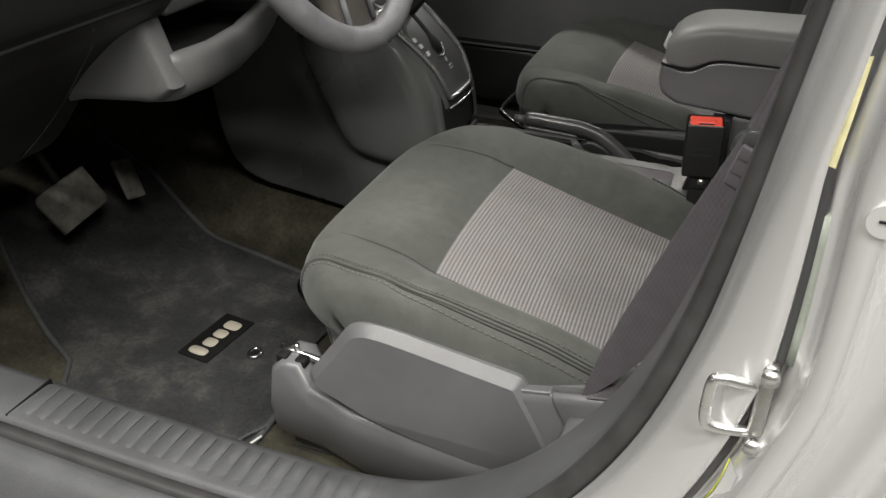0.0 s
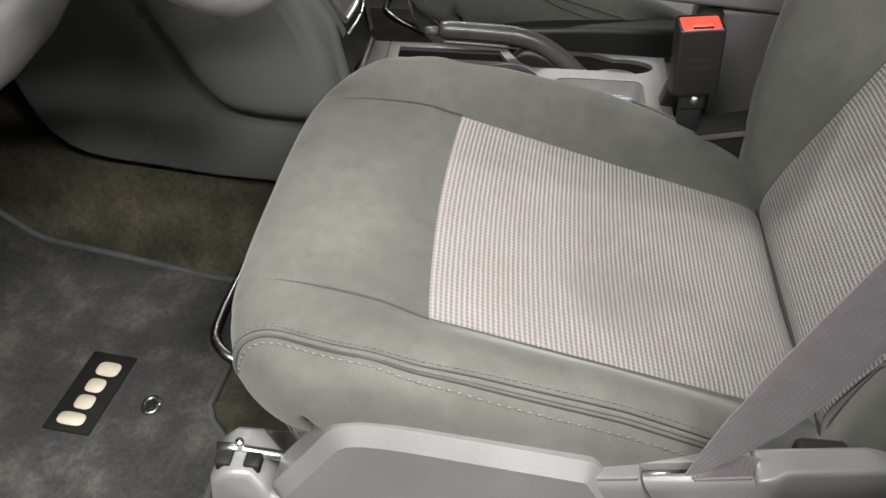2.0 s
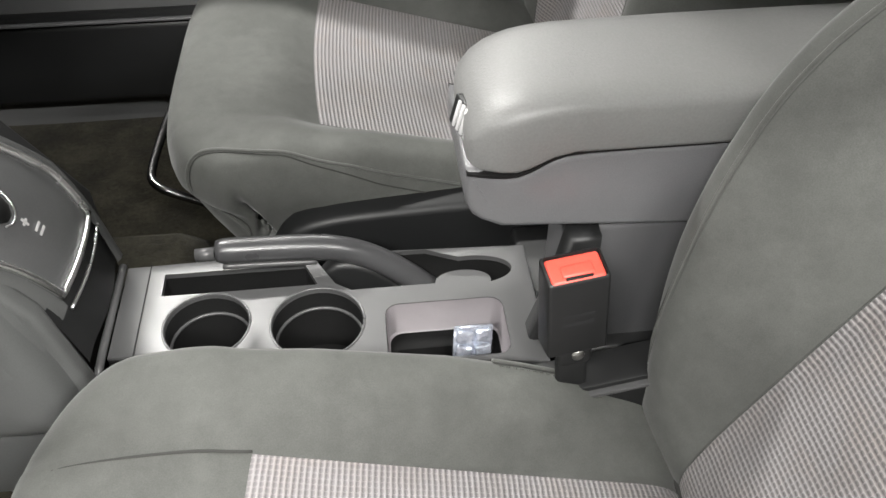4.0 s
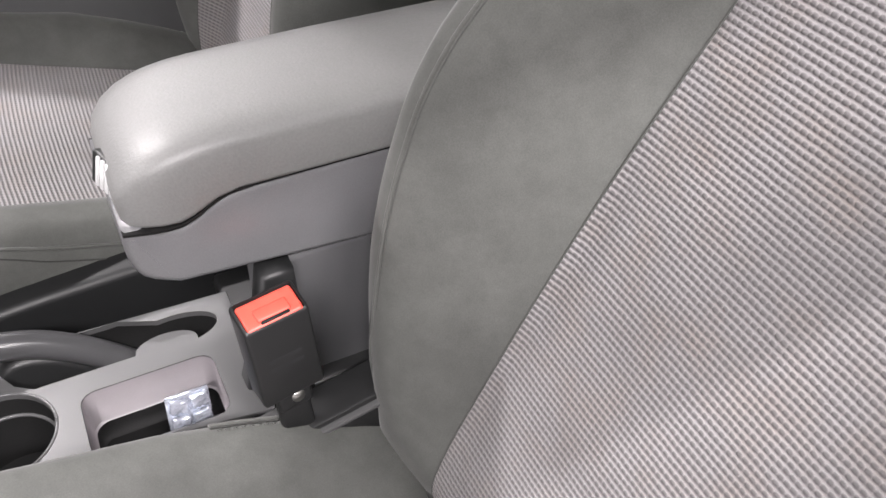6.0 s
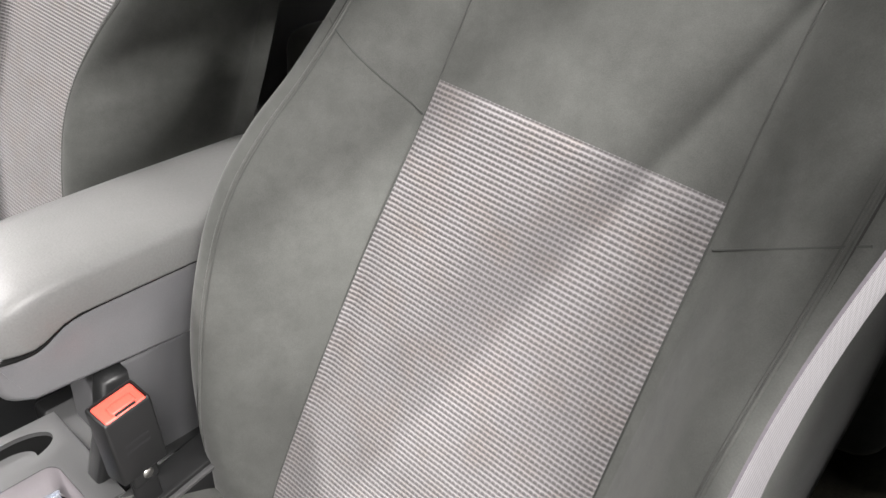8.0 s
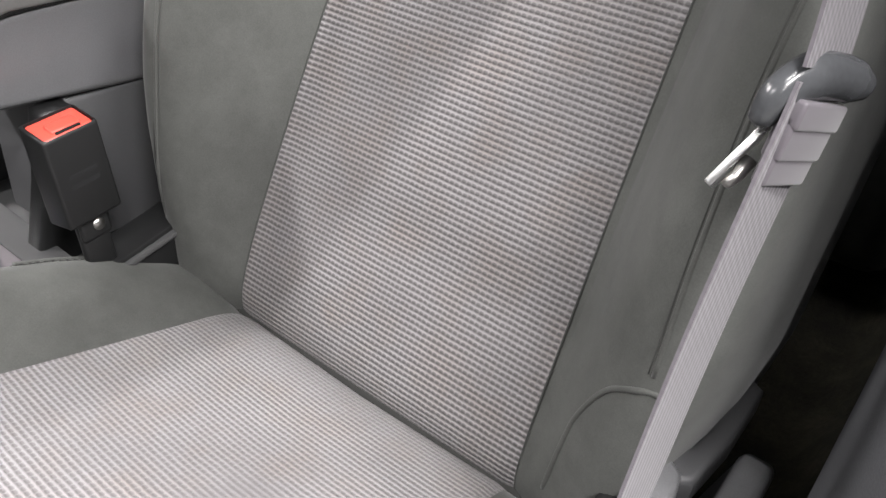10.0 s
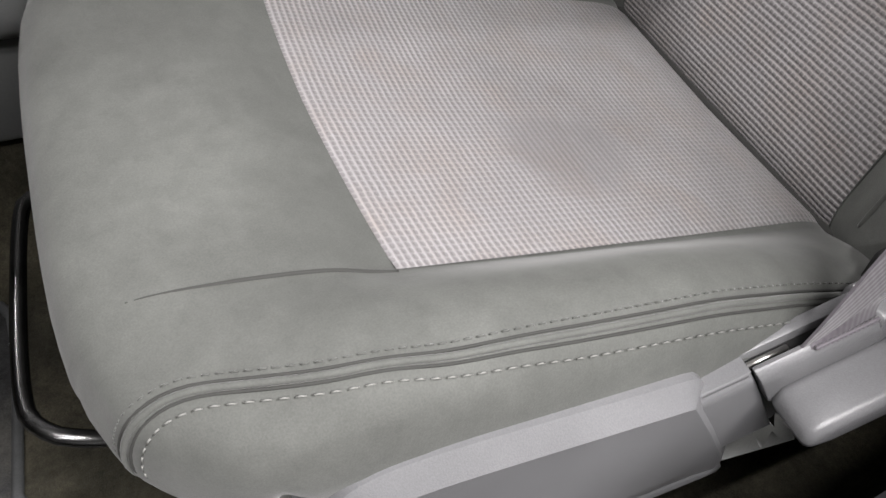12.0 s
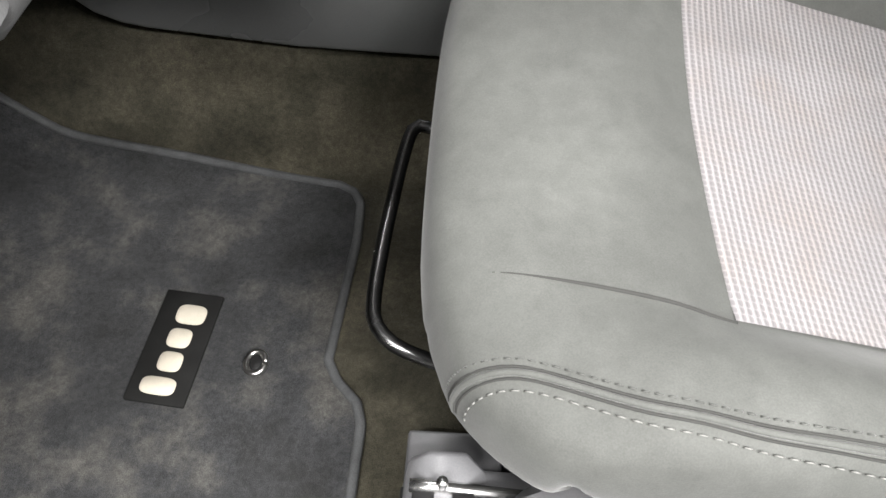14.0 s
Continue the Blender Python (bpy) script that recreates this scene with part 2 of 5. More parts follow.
M_GLOSSGREY = surface("dark_glossy_grey", (0.06, 0.062, 0.066), 0.2, mottle=25, vary=0.2, strength=0.1)
M_SEALRUBBER = surface("grey_seal_rubber", (0.042, 0.041, 0.041), 0.45, specular=0.4, grain=500, mottle=30, vary=0.25, strength=0.3)
M_SILL = surface("dark_sill_plastic", (0.088, 0.089, 0.095), 0.42, grain=700, grain_depth=0.0004, mottle=11, vary=0.18, strength=0.6, fine=0.25)
M_HALL = surface("unseen_hall_wall", (0.22, 0.22, 0.216), 0.8, grain=60, mottle=0.8, vary=0.06, strength=0.2)
M_CONCRETE = surface("unseen_hall_floor", (0.17, 0.167, 0.16), 0.7, grain=80, mottle=1.2, vary=0.2, strength=0.3)
M_LIGHTSTOP = surface("opaque_dark_pane", (0.008, 0.008, 0.009), 0.06, grain=300, mottle=3, vary=0.1, strength=0, fine=0)
M_LINING = surface("grey_roof_lining", (0.24, 0.24, 0.23), 0.9, grain=700, mottle=5, vary=0.05, strength=0.3)


def carpet_material(name, base, stain, wear):
    """Short matted pile with blotchy soiling, tufts and paler worn zones."""
    m, nt, b = nodes_of(name)
    co = nt.nodes.new("ShaderNodeTexCoord").outputs["Object"]
    pile, tuft, blotch, broad = noise_node(nt, co, 900, 3, 0.7), noise_node(nt, co, 150, 5, 0.7), noise_node(nt, co, 8, 8, 0.66), noise_node(nt, co, 3.0, 3)
    col = ramp_node(nt, blotch, [(0.36, stain), (0.50, base), (0.62, wear)])
    col = mix_node(nt, math_node(nt, "MULTIPLY", broad, 0.35), col, base)
    col = mix_node(nt, 1.0, col, ramp_node(nt, tuft, [(0.30, (0.55, 0.55, 0.55)), (0.66, (1, 1, 1))]), "MULTIPLY")
    col = mix_node(nt, 1.0, col, ramp_node(nt, pile, [(0.30, (0.45, 0.45, 0.45)), (0.68, (1, 1, 1))]), "MULTIPLY")
    nt.links.new(col, b.inputs["Base Color"])
    b.inputs["Roughness"].default_value = 0.95
    b.inputs["Specular IOR Level"].default_value = 0.15
    b.inputs["Sheen Weight"].default_value = 0.06
    bump_node(nt, b, math_node(nt, "ADD", pile, math_node(nt, "MULTIPLY", tuft, 1.5)), 0.8, 0.0016)
    return m


M_CARPET = carpet_material("brown_soiled_carpet", (0.062, 0.057, 0.039), (0.026, 0.024, 0.017), (0.116, 0.104, 0.074))
M_MAT = carpet_material("grey_worn_mat_pile", (0.052, 0.053, 0.055), (0.027, 0.027, 0.026), (0.130, 0.125, 0.113))
M_BINDING = surface("mat_edge_binding", (0.060, 0.062, 0.063), 0.85, grain=900, mottle=60, vary=0.25, strength=0.7, fine=0.3)


# ---- mesh helpers ----
def part(name, bm, material, parent, label="", smooth=True):
    """Links a bmesh as one mesh object under a thing or a part."""
    me = bpy.data.meshes.new(name)
    bmesh.ops.recalc_face_normals(bm, faces=bm.faces)
    bm.to_mesh(me)
    bm.free()
    me.materials.append(material)
    if smooth:
        for p in me.polygons:
            p.use_smooth = True
        if smooth > 1:  # creases past this many degrees stay sharp
            me.set_sharp_from_angle(angle=radians(smooth))
    ob = new(name, me)
    if parent is not None:
        ob.parent = parent
    if label:
        ob["label"] = label
    return ob


def thing(name, label, category, group="", at=(0, 0, 0)):
    ob = new(name)
    ob.location = at
    return tagged(ob, label, category, group)


def structure(name, bm, material, label, category, smooth=False):
    return tagged(part(name, bm, material, None, label, smooth), label, category, kind="structure")


def spline(points, n):
    """n + 1 points of a smooth line through the given points (numpy rows), evenly spaced."""
    p = np.array(points, float)
    ext = np.vstack([2 * p[0] - p[1], p, 2 * p[-1] - p[-2]])
    fine = []
    for i in range(1, len(ext) - 2):
        a, b, c, d = ext[i - 1 : i + 3]
        for t in np.linspace(0, 1, 16, endpoint=False):
            fine.append(0.5 * (2 * b + (c - a) * t + (2 * a - 5 * b + 4 * c - d) * t * t + (3 * b - a - 3 * c + d) * t**3))
    fine = np.array(fine + [p[-1]])
    length = np.r_[0, np.cumsum(np.linalg.norm(np.diff(fine, axis=0), axis=1))]
    want = np.linspace(0, length[-1], n + 1)
    return np.stack([np.interp(want, length, fine[:, k]) for k in range(fine.shape[1])], 1)


def grid_mesh(rows, closed=False, caps=False, uvs=None):
    """A sheet through rows of points, or a tube when closed, with its ends filled when caps is set."""
    bm = bmesh.new()
    vs = [[bm.verts.new(tuple(p)) for p in r] for r in rows]
    uvl = bm.loops.layers.uv.new("map") if uvs is not None else None
    n = len(rows[0])
    for i in range(len(rows) - 1):
        for j in range(n if closed else n - 1):
            k = (j + 1) % n
            f = bm.faces.new((vs[i][j], vs[i][k], vs[i + 1][k], vs[i + 1][j]))
            if uvl:
                for lp, (a, b) in zip(f.loops, ((i, j), (i, k), (i + 1, k), (i + 1, j))):
                    lp[uvl].uv = uvs[a][b]
    if caps:
        bm.faces.new(vs[0])
        bm.faces.new(vs[-1][::-1])
    return bm


def refined(rows, closed=True):
    """The same sheet with a smooth row and column added between each two."""
    def doubled(a, wrap):
        n = len(a)
        at = (lambda k: a[k % n]) if wrap else (lambda k: a[min(max(k, 0), n - 1)])
        out = []
        for k in range(n):
            out.append(a[k])
            if wrap or k < n - 1:
                out.append((-at(k - 1) + 9 * at(k) + 9 * at(k + 1) - at(k + 2)) / 16)
        return out
    tall = doubled([np.array(r, float) for r in rows], False)
    return [doubled(list(r), closed) for r in tall]


def tube(points, radius, sides=10, flat=1.0, caps=True):
    """A round rod along points; radius is one number or one for each point."""
    p = np.array(points, float)
    tang = np.gradient(p, axis=0)
    tang /= np.linalg.norm(tang, axis=1)[:, None]
    up = np.array([0.0, 0.0, 1.0]) if abs(tang[0][2]) < 0.9 else np.array([1.0, 0.0, 0.0])
    radii = np.full(len(p), radius) if isinstance(radius, (int, float)) else np.array(radius)
    rows = []
    for q, t, r in zip(p, tang, radii):
        side = np.cross(t, up)
        side /= np.linalg.norm(side)
        up = np.cross(side, t)
        rows.append([q + r * (math.cos(a) * side + flat * math.sin(a) * up) for a in np.linspace(0, 2 * math.pi, sides, endpoint=False)])
    return grid_mesh(rows, closed=True, caps=caps)


def box(x0, x1, y0, y1, z0, z1, bevel=0.004, seg=2):
    bm = bmesh.new()
    bmesh.ops.create_cube(bm, size=1)
    bmesh.ops.transform(bm, matrix=Matrix.LocRotScale(((x0 + x1) / 2, (y0 + y1) / 2, (z0 + z1) / 2), None, (x1 - x0, y1 - y0, z1 - z0)), verts=bm.verts)
    if bevel:
        bmesh.ops.bevel(bm, geom=bm.edges[:], offset=bevel, segments=seg, affect="EDGES", profile=0.5)
    return bm


def turned(bm, m):
    bmesh.ops.transform(bm, matrix=m, verts=bm.verts)
    return bm


def plate(outline, axis, a, b, bevel=0.004, seg=2):
    """A flat body with the given outline (pairs), thick from a to b along an axis: 'y' takes x, z pairs; 'z' takes x, y pairs; 'x' takes y, z pairs."""
    bm = bmesh.new()
    put = {"y": lambda u, v, w: (u, w, v), "z": lambda u, v, w: (u, v, w), "x": lambda u, v, w: (w, u, v)}[axis]
    lo, hi = [bm.verts.new(put(u, v, a)) for u, v in outline], [bm.verts.new(put(u, v, b)) for u, v in outline]
    bm.faces.new(lo)
    bm.faces.new(hi[::-1])
    n = len(outline)
    for i in range(n):
        bm.faces.new((lo[i], hi[i], hi[(i + 1) % n], lo[(i + 1) % n]))
    bmesh.ops.recalc_face_normals(bm, faces=bm.faces)
    if bevel:
        rim = [e for e in bm.edges if (e.verts[0] in lo) == (e.verts[1] in lo)]
        bmesh.ops.bevel(bm, geom=rim, offset=bevel, segments=seg, affect="EDGES", profile=0.5)
    return bm


def disc(x, y, z0, z1, r, sides=32, ry=None):
    return plate([(x + r * math.cos(a), y + (ry or r) * math.sin(a)) for a in np.linspace(0, 2 * math.pi, sides, endpoint=False)], "z", z0, z1, 0)


def join(*bms):
    out = bmesh.new()
    for b in bms:
        me = bpy.data.meshes.new("joined")
        b.to_mesh(me)
        b.free()
        out.from_mesh(me)
        bpy.data.meshes.remove(me)
    return out


def carved(solid, cutter):
    """The solid with the cutter's bodies taken out."""
    a, b = bpy.data.meshes.new("solid"), bpy.data.meshes.new("cutter")
    solid.to_mesh(a), cutter.to_mesh(b)
    solid.free(), cutter.free()
    oa, ob = new("solid", a), new("cutter", b)
    mod = oa.modifiers.new("cut", "BOOLEAN")
    mod.operation, mod.object, mod.solver, mod.use_self = "DIFFERENCE", ob, "EXACT", True
    deps = bpy.context.evaluated_depsgraph_get()
    deps.update()
    out = bmesh.new()
    out.from_mesh(oa.evaluated_get(deps).to_mesh())
    for o, me in ((oa, a), (ob, b)):
        bpy.data.objects.remove(o)
        bpy.data.meshes.remove(me)
    return out


# ---- hall added round the car, unseen; its grey sets the fill light ----
HX, HY, HZ, GROUND = 5.0, 5.0, 2.75, -0.42
structure("ground", box(-HX, HX, -HY, HY, GROUND - 0.1, GROUND, 0), M_CONCRETE, "unseen grey floor under the car", "floor")
structure("ceiling", box(-HX, HX, -HY, HY, HZ, HZ + 0.1, 0), M_HALL, "unseen grey ceiling closing the hall", "ceiling")
structure("wall_front", box(-HX - 0.1, -HX, -HY, HY, GROUND, HZ, 0), M_HALL, "unseen grey wall closing the hall", "wall")
structure("wall_back", box(HX, HX + 0.1, -HY, HY, GROUND, HZ, 0), M_HALL, "unseen grey wall closing the hall", "wall")
structure("wall_near", box(-HX, HX, -HY - 0.1, -HY, GROUND, HZ, 0), M_HALL, "unseen grey wall closing the hall", "wall")
structure("wall_far", box(-HX, HX, HY, HY + 0.1, GROUND, HZ, 0), M_HALL, "unseen grey wall closing the hall", "wall")

# ---- the car's shell ----
MID = 0.345  # the car's middle line
structure("roof_lining", plate([(-0.10, 1.12), (0.2, 1.15), (1.9, 1.13), (1.9, 1.17), (0.2, 1.19), (-0.10, 1.16)], "y", -0.215, 0.99, 0), M_LINING, "pale grey cloth roof lining", "roof lining")
# Panels added to close the cabin and footwell against stray light.
structure("wall_cargo", box(1.9, 1.94, -0.35, 1.04, -0.05, 1.13, 0), M_PLASTIC_DK, "dark wall added to close the cabin's rear", "panel")
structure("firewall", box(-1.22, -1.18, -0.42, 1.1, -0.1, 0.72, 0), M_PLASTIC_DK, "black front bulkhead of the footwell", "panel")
structure("wall_kick", plate([(-1.2, 0.0), (-0.86, 0.10), (-0.74, 0.24), (-0.68, 0.45), (-0.64, 0.75), (-1.2, 0.75)], "y", -0.43, -0.385, 0.01), M_PLASTIC_DK, "dark kick panel that keeps light out of the footwell", "panel")
structure("wall_rear_door", plate([(0.40, -0.05), (1.9, -0.05), (1.9, 0.66), (0.40, 0.66)], "y", -0.42, -0.37, 0), M_PLASTIC_DK, "black panel added at the rear door to keep the cabin dark", "panel")
structure("pane_rear_door", plate([(0.36, 0.655), (1.9, 0.655), (1.9, 1.14), (0.34, 1.14)], "y", -0.395, -0.388, 0), M_LIGHTSTOP, "unseen dark pane that keeps light out at the rear door", "window")
# Out of view; its lower edge throws the shadow line on the backrest.
structure("roof_rail", plate([(-0.10, 1.12), (1.94, 1.12), (1.94, 1.20), (-0.10, 1.20)], "y", -0.285, -0.2155, 0.012, 3), M_LINING, "pale grey lining of the roof rail over the doors", "roof lining")


def floor_height(x, y):
    """The pressed floor: level under the seats, rising to the toe board, to the tunnel and to the sill."""
    z = 0.0
    if x < -0.58:
        t = -0.58 - x
        z += 0.62 * t * t / (t + 0.12)
    tunnel = max(0.0, 1 - abs(y - MID) / 0.175)
    z = max(z, 0) + 0.16 * (tunnel * tunnel * (3 - 2 * tunnel)) ** 0.75 if tunnel > 0 else z
    if y > MID and -0.50 < x < -0.08:  # the broad carpeted hump beside the passenger's feet
        z = max(z, 0.165 * min(1.0, max(0.0, (0.62 - y) / 0.09)) * min(1.0, (-0.08 - x) / 0.06, (x + 0.50) / 0.15))
    if y < -0.255:
        z += 0.12 * min(1.0, (-0.255 - y) / 0.08) ** 1.5
    return z


def floor_sheet():
    xs, ys = np.linspace(-1.18, 1.9, 110), np.linspace(-0.36, 1.03, 80)
    return grid_mesh([[(x, y, floor_height(x, y) + 0.0012 * noise.noise((x * 6, y * 6, 0))) for y in ys] for x in xs])


structure("floor", floor_sheet(), M_CARPET, "worn brown carpet on the car floor", "carpet", True)

# the door opening: its edge runs back along the sill and up the pillar
EDGE = spline([(-1.05, 0.30), (-0.82, 0.21), (-0.62, 0.178), (-0.40, 0.172), (-0.15, 0.172), (0.0, 0.185), (0.09, 0.232), (0.160, 0.305), (0.207, 0.388), (0.236, 0.48), (0.258, 0.60), (0.277, 0.75), (0.297, 0.95), (0.31, 1.14)], 120)
ET = np.gradient(EDGE, axis=0)
ET /= np.linalg.norm(ET, axis=1)[:, None]
EN = np.stack([ET[:, 1], -ET[:, 0]], 1)  # away from the opening


def frame_point(p, n, a, y):
    """A point of the opening's section; up the pillar its groove draws near to the seal."""
    if a > 0.006 and y < -0.416:
        k = float(np.interp(p[1], [0.35, 0.50, 0.62, 0.75], [1.04, 0.97, 0.55, 0.45])) if p[0] > 0 else 1.0
        a = float(np.interp(a, [0, 0.060, 0.20, 1.0], [0, 0.060 * k, 0.20, 1.0]))
    return (p[0] + n[0] * a, y, p[1] + n[1] * a)


def edge_strip(section):
    """Sweeps a section of (away, y) pairs along the door opening."""
    return grid_mesh([[frame_point(p, n, a, y) for a, y in section] for p, n in zip(EDGE, EN)])


door_frame = thing("door_frame", "silver painted door opening with dark plastic sill trim", "car body")
part("sill_trim", edge_strip([(0.14, -0.305), (0.075, -0.315), (0.035, -0.325), (0.010, -0.338), (0.002, -0.352), (0.0, -0.385), (-0.001, -0.407), (0.004, -0.414), (0.03, -0.416)]), M_SILL, door_frame, "dark grey grained plastic trim")
seal_path = [(p[0] + n[0] * 0.006, -0.424, p[1] + n[1] * 0.006) for p, n in zip(EDGE, EN)]
part("door_seal", tube(seal_path, 0.0090, 10), M_SEALRUBBER, door_frame, "dark grey rubber door seal")
part("body_flange", edge_strip([(0.03, -0.418), (0.012, -0.43), (0.010, -0.437), (0.022, -0.450), (0.040, -0.462), (0.048, -0.464), (0.052, -0.452), (0.060, -0.450), (0.066, -0.474), (0.072, -0.482), (0.079, -0.482), (0.085, -0.468), (0.092, -0.458), (0.114, -0.455), (0.119, -0.468), (0.124, -0.482), (0.132, -0.486), (0.140, -0.482), (0.143, -0.465), (0.148, -0.465)]), M_PAINT, door_frame, "silver painted metal with pressed ridges")
part("rocker_panel", edge_strip([(0.148, -0.465), (0.150, -0.476), (0.156, -0.490), (0.168, -0.495), (0.40, -0.52), (0.62, -0.47)]), M_PAINT, door_frame)
guard = [[frame_point(p, n, a, y) for a, y in ((0.016, -0.4235), (0.004, -0.432), (0.004, -0.440), (0.014, -0.456), (0.034, -0.470), (0.060, -0.482), (0.095, -0.490), (0.120, -0.490))] for p, n in zip(EDGE[:64], EN[:64])]
part("sill_guard", grid_mesh(guard), M_SILL, door_frame, "dark rubber-like guard along the sill")
# Dark strip that stands for the shade in the pillar's groove.
gap_path = [frame_point(p, n, 0.0535, -0.4525) for p, n in zip(EDGE[66:], EN[66:])]
part("groove_shade", tube(gap_path, 0.0035, 8), M_PLASTIC_MID, door_frame, "dark strip for the shade in the pillar groove")
sealant = [frame_point(p, n, 0.0600, -0.4515) for p, n in zip(EDGE, EN) if p[0] > 0.1 and 0.495 < p[1] < 0.60]
part("sealant_strip", tube(sealant, 0.0042, 8), M_SEALANT, door_frame, "pale greenish sealant in the pillar groove")

# the ribbed tread plate of the sill
for k in range(22):
    x = -0.409 + 0.0186 * k
    zz = float(np.interp(x, EDGE[:, 0], EDGE[:, 1]))
    part("tread_rib", box(x - 0.0089, x + 0.0089, -0.406, -0.353, zz - 0.002, zz + 0.0006, 0.0005, 1), M_SILL, door_frame)
part("tread_joint", box(-0.4235, -0.4215, -0.409, -0.345, 0.165, 0.1735, 0), M_GAPBLACK, door_frame, "dark joint between trim pieces", False)

pillar_sticker = thing("pillar_sticker", "faded yellow paper sticker on the silver pillar", "sticker")
paper = [[(0.2905, -0.4585, 0.668), (0.2925, -0.4600, 0.6685), (0.2945, -0.4605, 0.669)], [(0.2888, -0.4590, 0.642), (0.2908, -0.4610, 0.642), (0.2930, -0.4625, 0.642)], [(0.2868, -0.4590, 0.615), (0.2888, -0.4620, 0.6155), (0.2912, -0.4650, 0.616)]]
part("paper", grid_mesh(paper), M_LABEL, pillar_sticker)

striker = thing("door_striker", "bright bare steel door striker loop on the pillar", "door striker")
part("base_plate", box(0.2835, 0.2920, -0.4655, -0.4560, 0.4440, 0.4960, 0.0035, 3), M_STEEL, striker)
part("loop", tube(spline([(0.287, -0.459, 0.4770), (0.274, -0.464, 0.4805), (0.264, -0.467, 0.4830), (0.2590, -0.468, 0.4790), (0.2590, -0.468, 0.4540), (0.2630, -0.467, 0.4480), (0.274, -0.464, 0.4455), (0.287, -0.459, 0.4440)], 48), 0.0034, 12), M_CHROME, striker, "bright bent steel loop")
for z in (0.4395, 0.4905):
    part("bolt", turned(disc(0, 0, 0, 0.005, 0.0052, 12), Matrix.Translation((0.288, -0.465, z)) @ pose(0, 0, 0, 90)), M_CHROME, striker)

pillar_plug = thing("pillar_plug", "round silver plug pressed into the pillar", "plug")
part("plug", turned(disc(0, 0, 0, 0.004, 0.0085, 24), Matrix.Translation((0.3155, -0.4800, 0.6020)) @ pose(0, 0, 0, 90)), M_PAINT, pillar_plug, "", 40)
part("plug_slot", turned(box(-0.0030, 0.0030, -0.0006, 0.0006, 0.0035, 0.0048, 0), Matrix.Translation((0.3155, -0.4800, 0.6020)) @ pose(0, 0, 0, 90)), M_GAPBLACK, pillar_plug, "dark slot", False)
pillar_label = thing("pillar_label", "white paper label with a yellow-green edge on the pillar", "label")
part("label_edge", tube([(0.2690, -0.4562, 0.3760), (0.2735, -0.4575, 0.3890), (0.2768, -0.4590, 0.4050), (0.2785, -0.4600, 0.4200)], 0.0011, 8, 0.4), M_YELLOW, pillar_label, "yellow-green printed edge")
part("label_sheet", grid_mesh([[(x, y, z), (x + 0.0045, y - 0.0095, z - 0.003)] for x, y, z in ((0.2700, -0.4575, 0.3760), (0.2745, -0.4588, 0.3890), (0.2778, -0.4600, 0.4050), (0.2795, -0.4608, 0.4200))]), M_WHITE, pillar_label, "white paper")

# far side of the cabin
passenger_door = thing("passenger_door", "dark closed passenger door with a pale trim line", "car door")
part("door_panel", plate([(-1.19, -0.06), (1.9, -0.06), (1.9, 0.62), (-1.19, 0.66)], "y", 1.0, 1.05, 0.01), M_DASH, passenger_door)
part("door_pocket", box(-0.55, 0.25, 0.955, 1.005, 0.06, 0.20, 0.015), M_PLASTIC_DK, passenger_door)
part("door_armrest", box(-0.35, 0.45, 0.94, 1.005, 0.40, 0.46, 0.02, 3), M_DASH, passenger_door)
part("trim_line", box(-0.55, 0.30, 0.950, 0.957, 0.198, 0.202, 0.001), M_PLASTIC, passenger_door, "pale grey edge of the door pocket")

rear_bench = thing("rear_bench", "dark grey cloth rear bench seat in shade", "car seat")
part("bench_cushion", box(0.95, 1.42, -0.27, 0.96, 0.06, 0.33, 0.05, 4), M_CLOTH, rear_bench)
part("bench_back", turned(box(-0.06, 0.06, -0.27, 0.96, 0.0, 0.62, 0.05, 4), Matrix.Translation((1.44, 0, 0.28)) @ pose(0, 0, 0, 0, 22, 0)), M_CLOTH, rear_bench)

# ---- front seats ----
CUSHION_LINE = spline([(-0.02, 0.150), (-0.10, 0.150), (-0.160, 0.158), (-0.198, 0.190), (-0.2065, 0.235), (-0.2050, 0.270), (-0.1985, 0.290), (-0.184, 0.303), (-0.150, 0.3095), (-0.08, 0.303), (-0.037, 0.288), (0.04, 0.265), (0.13, 0.240), (0.22, 0.216), (0.262, 0.204), (0.284, 0.190), (0.294, 0.165), (0.298, 0.12)], 72)
BACK_TURN = radians(25)
BACK_FOOT = (0.288, 0.213)


def back_point(l, out=0.0):
    return (BACK_FOOT[0] + math.sin(BACK_TURN) * l - math.cos(BACK_TURN) * out, BACK_FOOT[1] + math.cos(BACK_TURN) * l + math.sin(BACK_TURN) * out)


BACK_LINE = spline([back_point(-0.055, -0.085), back_point(-0.040, -0.035), back_point(-0.012, -0.006), back_point(0.03, 0.001), back_point(0.12), back_point(0.25), back_point(0.38), back_point(0.5), back_point(0.60, -0.01), back_point(0.645, -0.045), back_point(0.65, -0.09)], 80)


def side_normals(line):
    t = np.gradient(line, axis=0)
    t /= np.linalg.norm(t, axis=1)[:, None]
    return np.stack([-t[:, 1], t[:, 0]], 1)


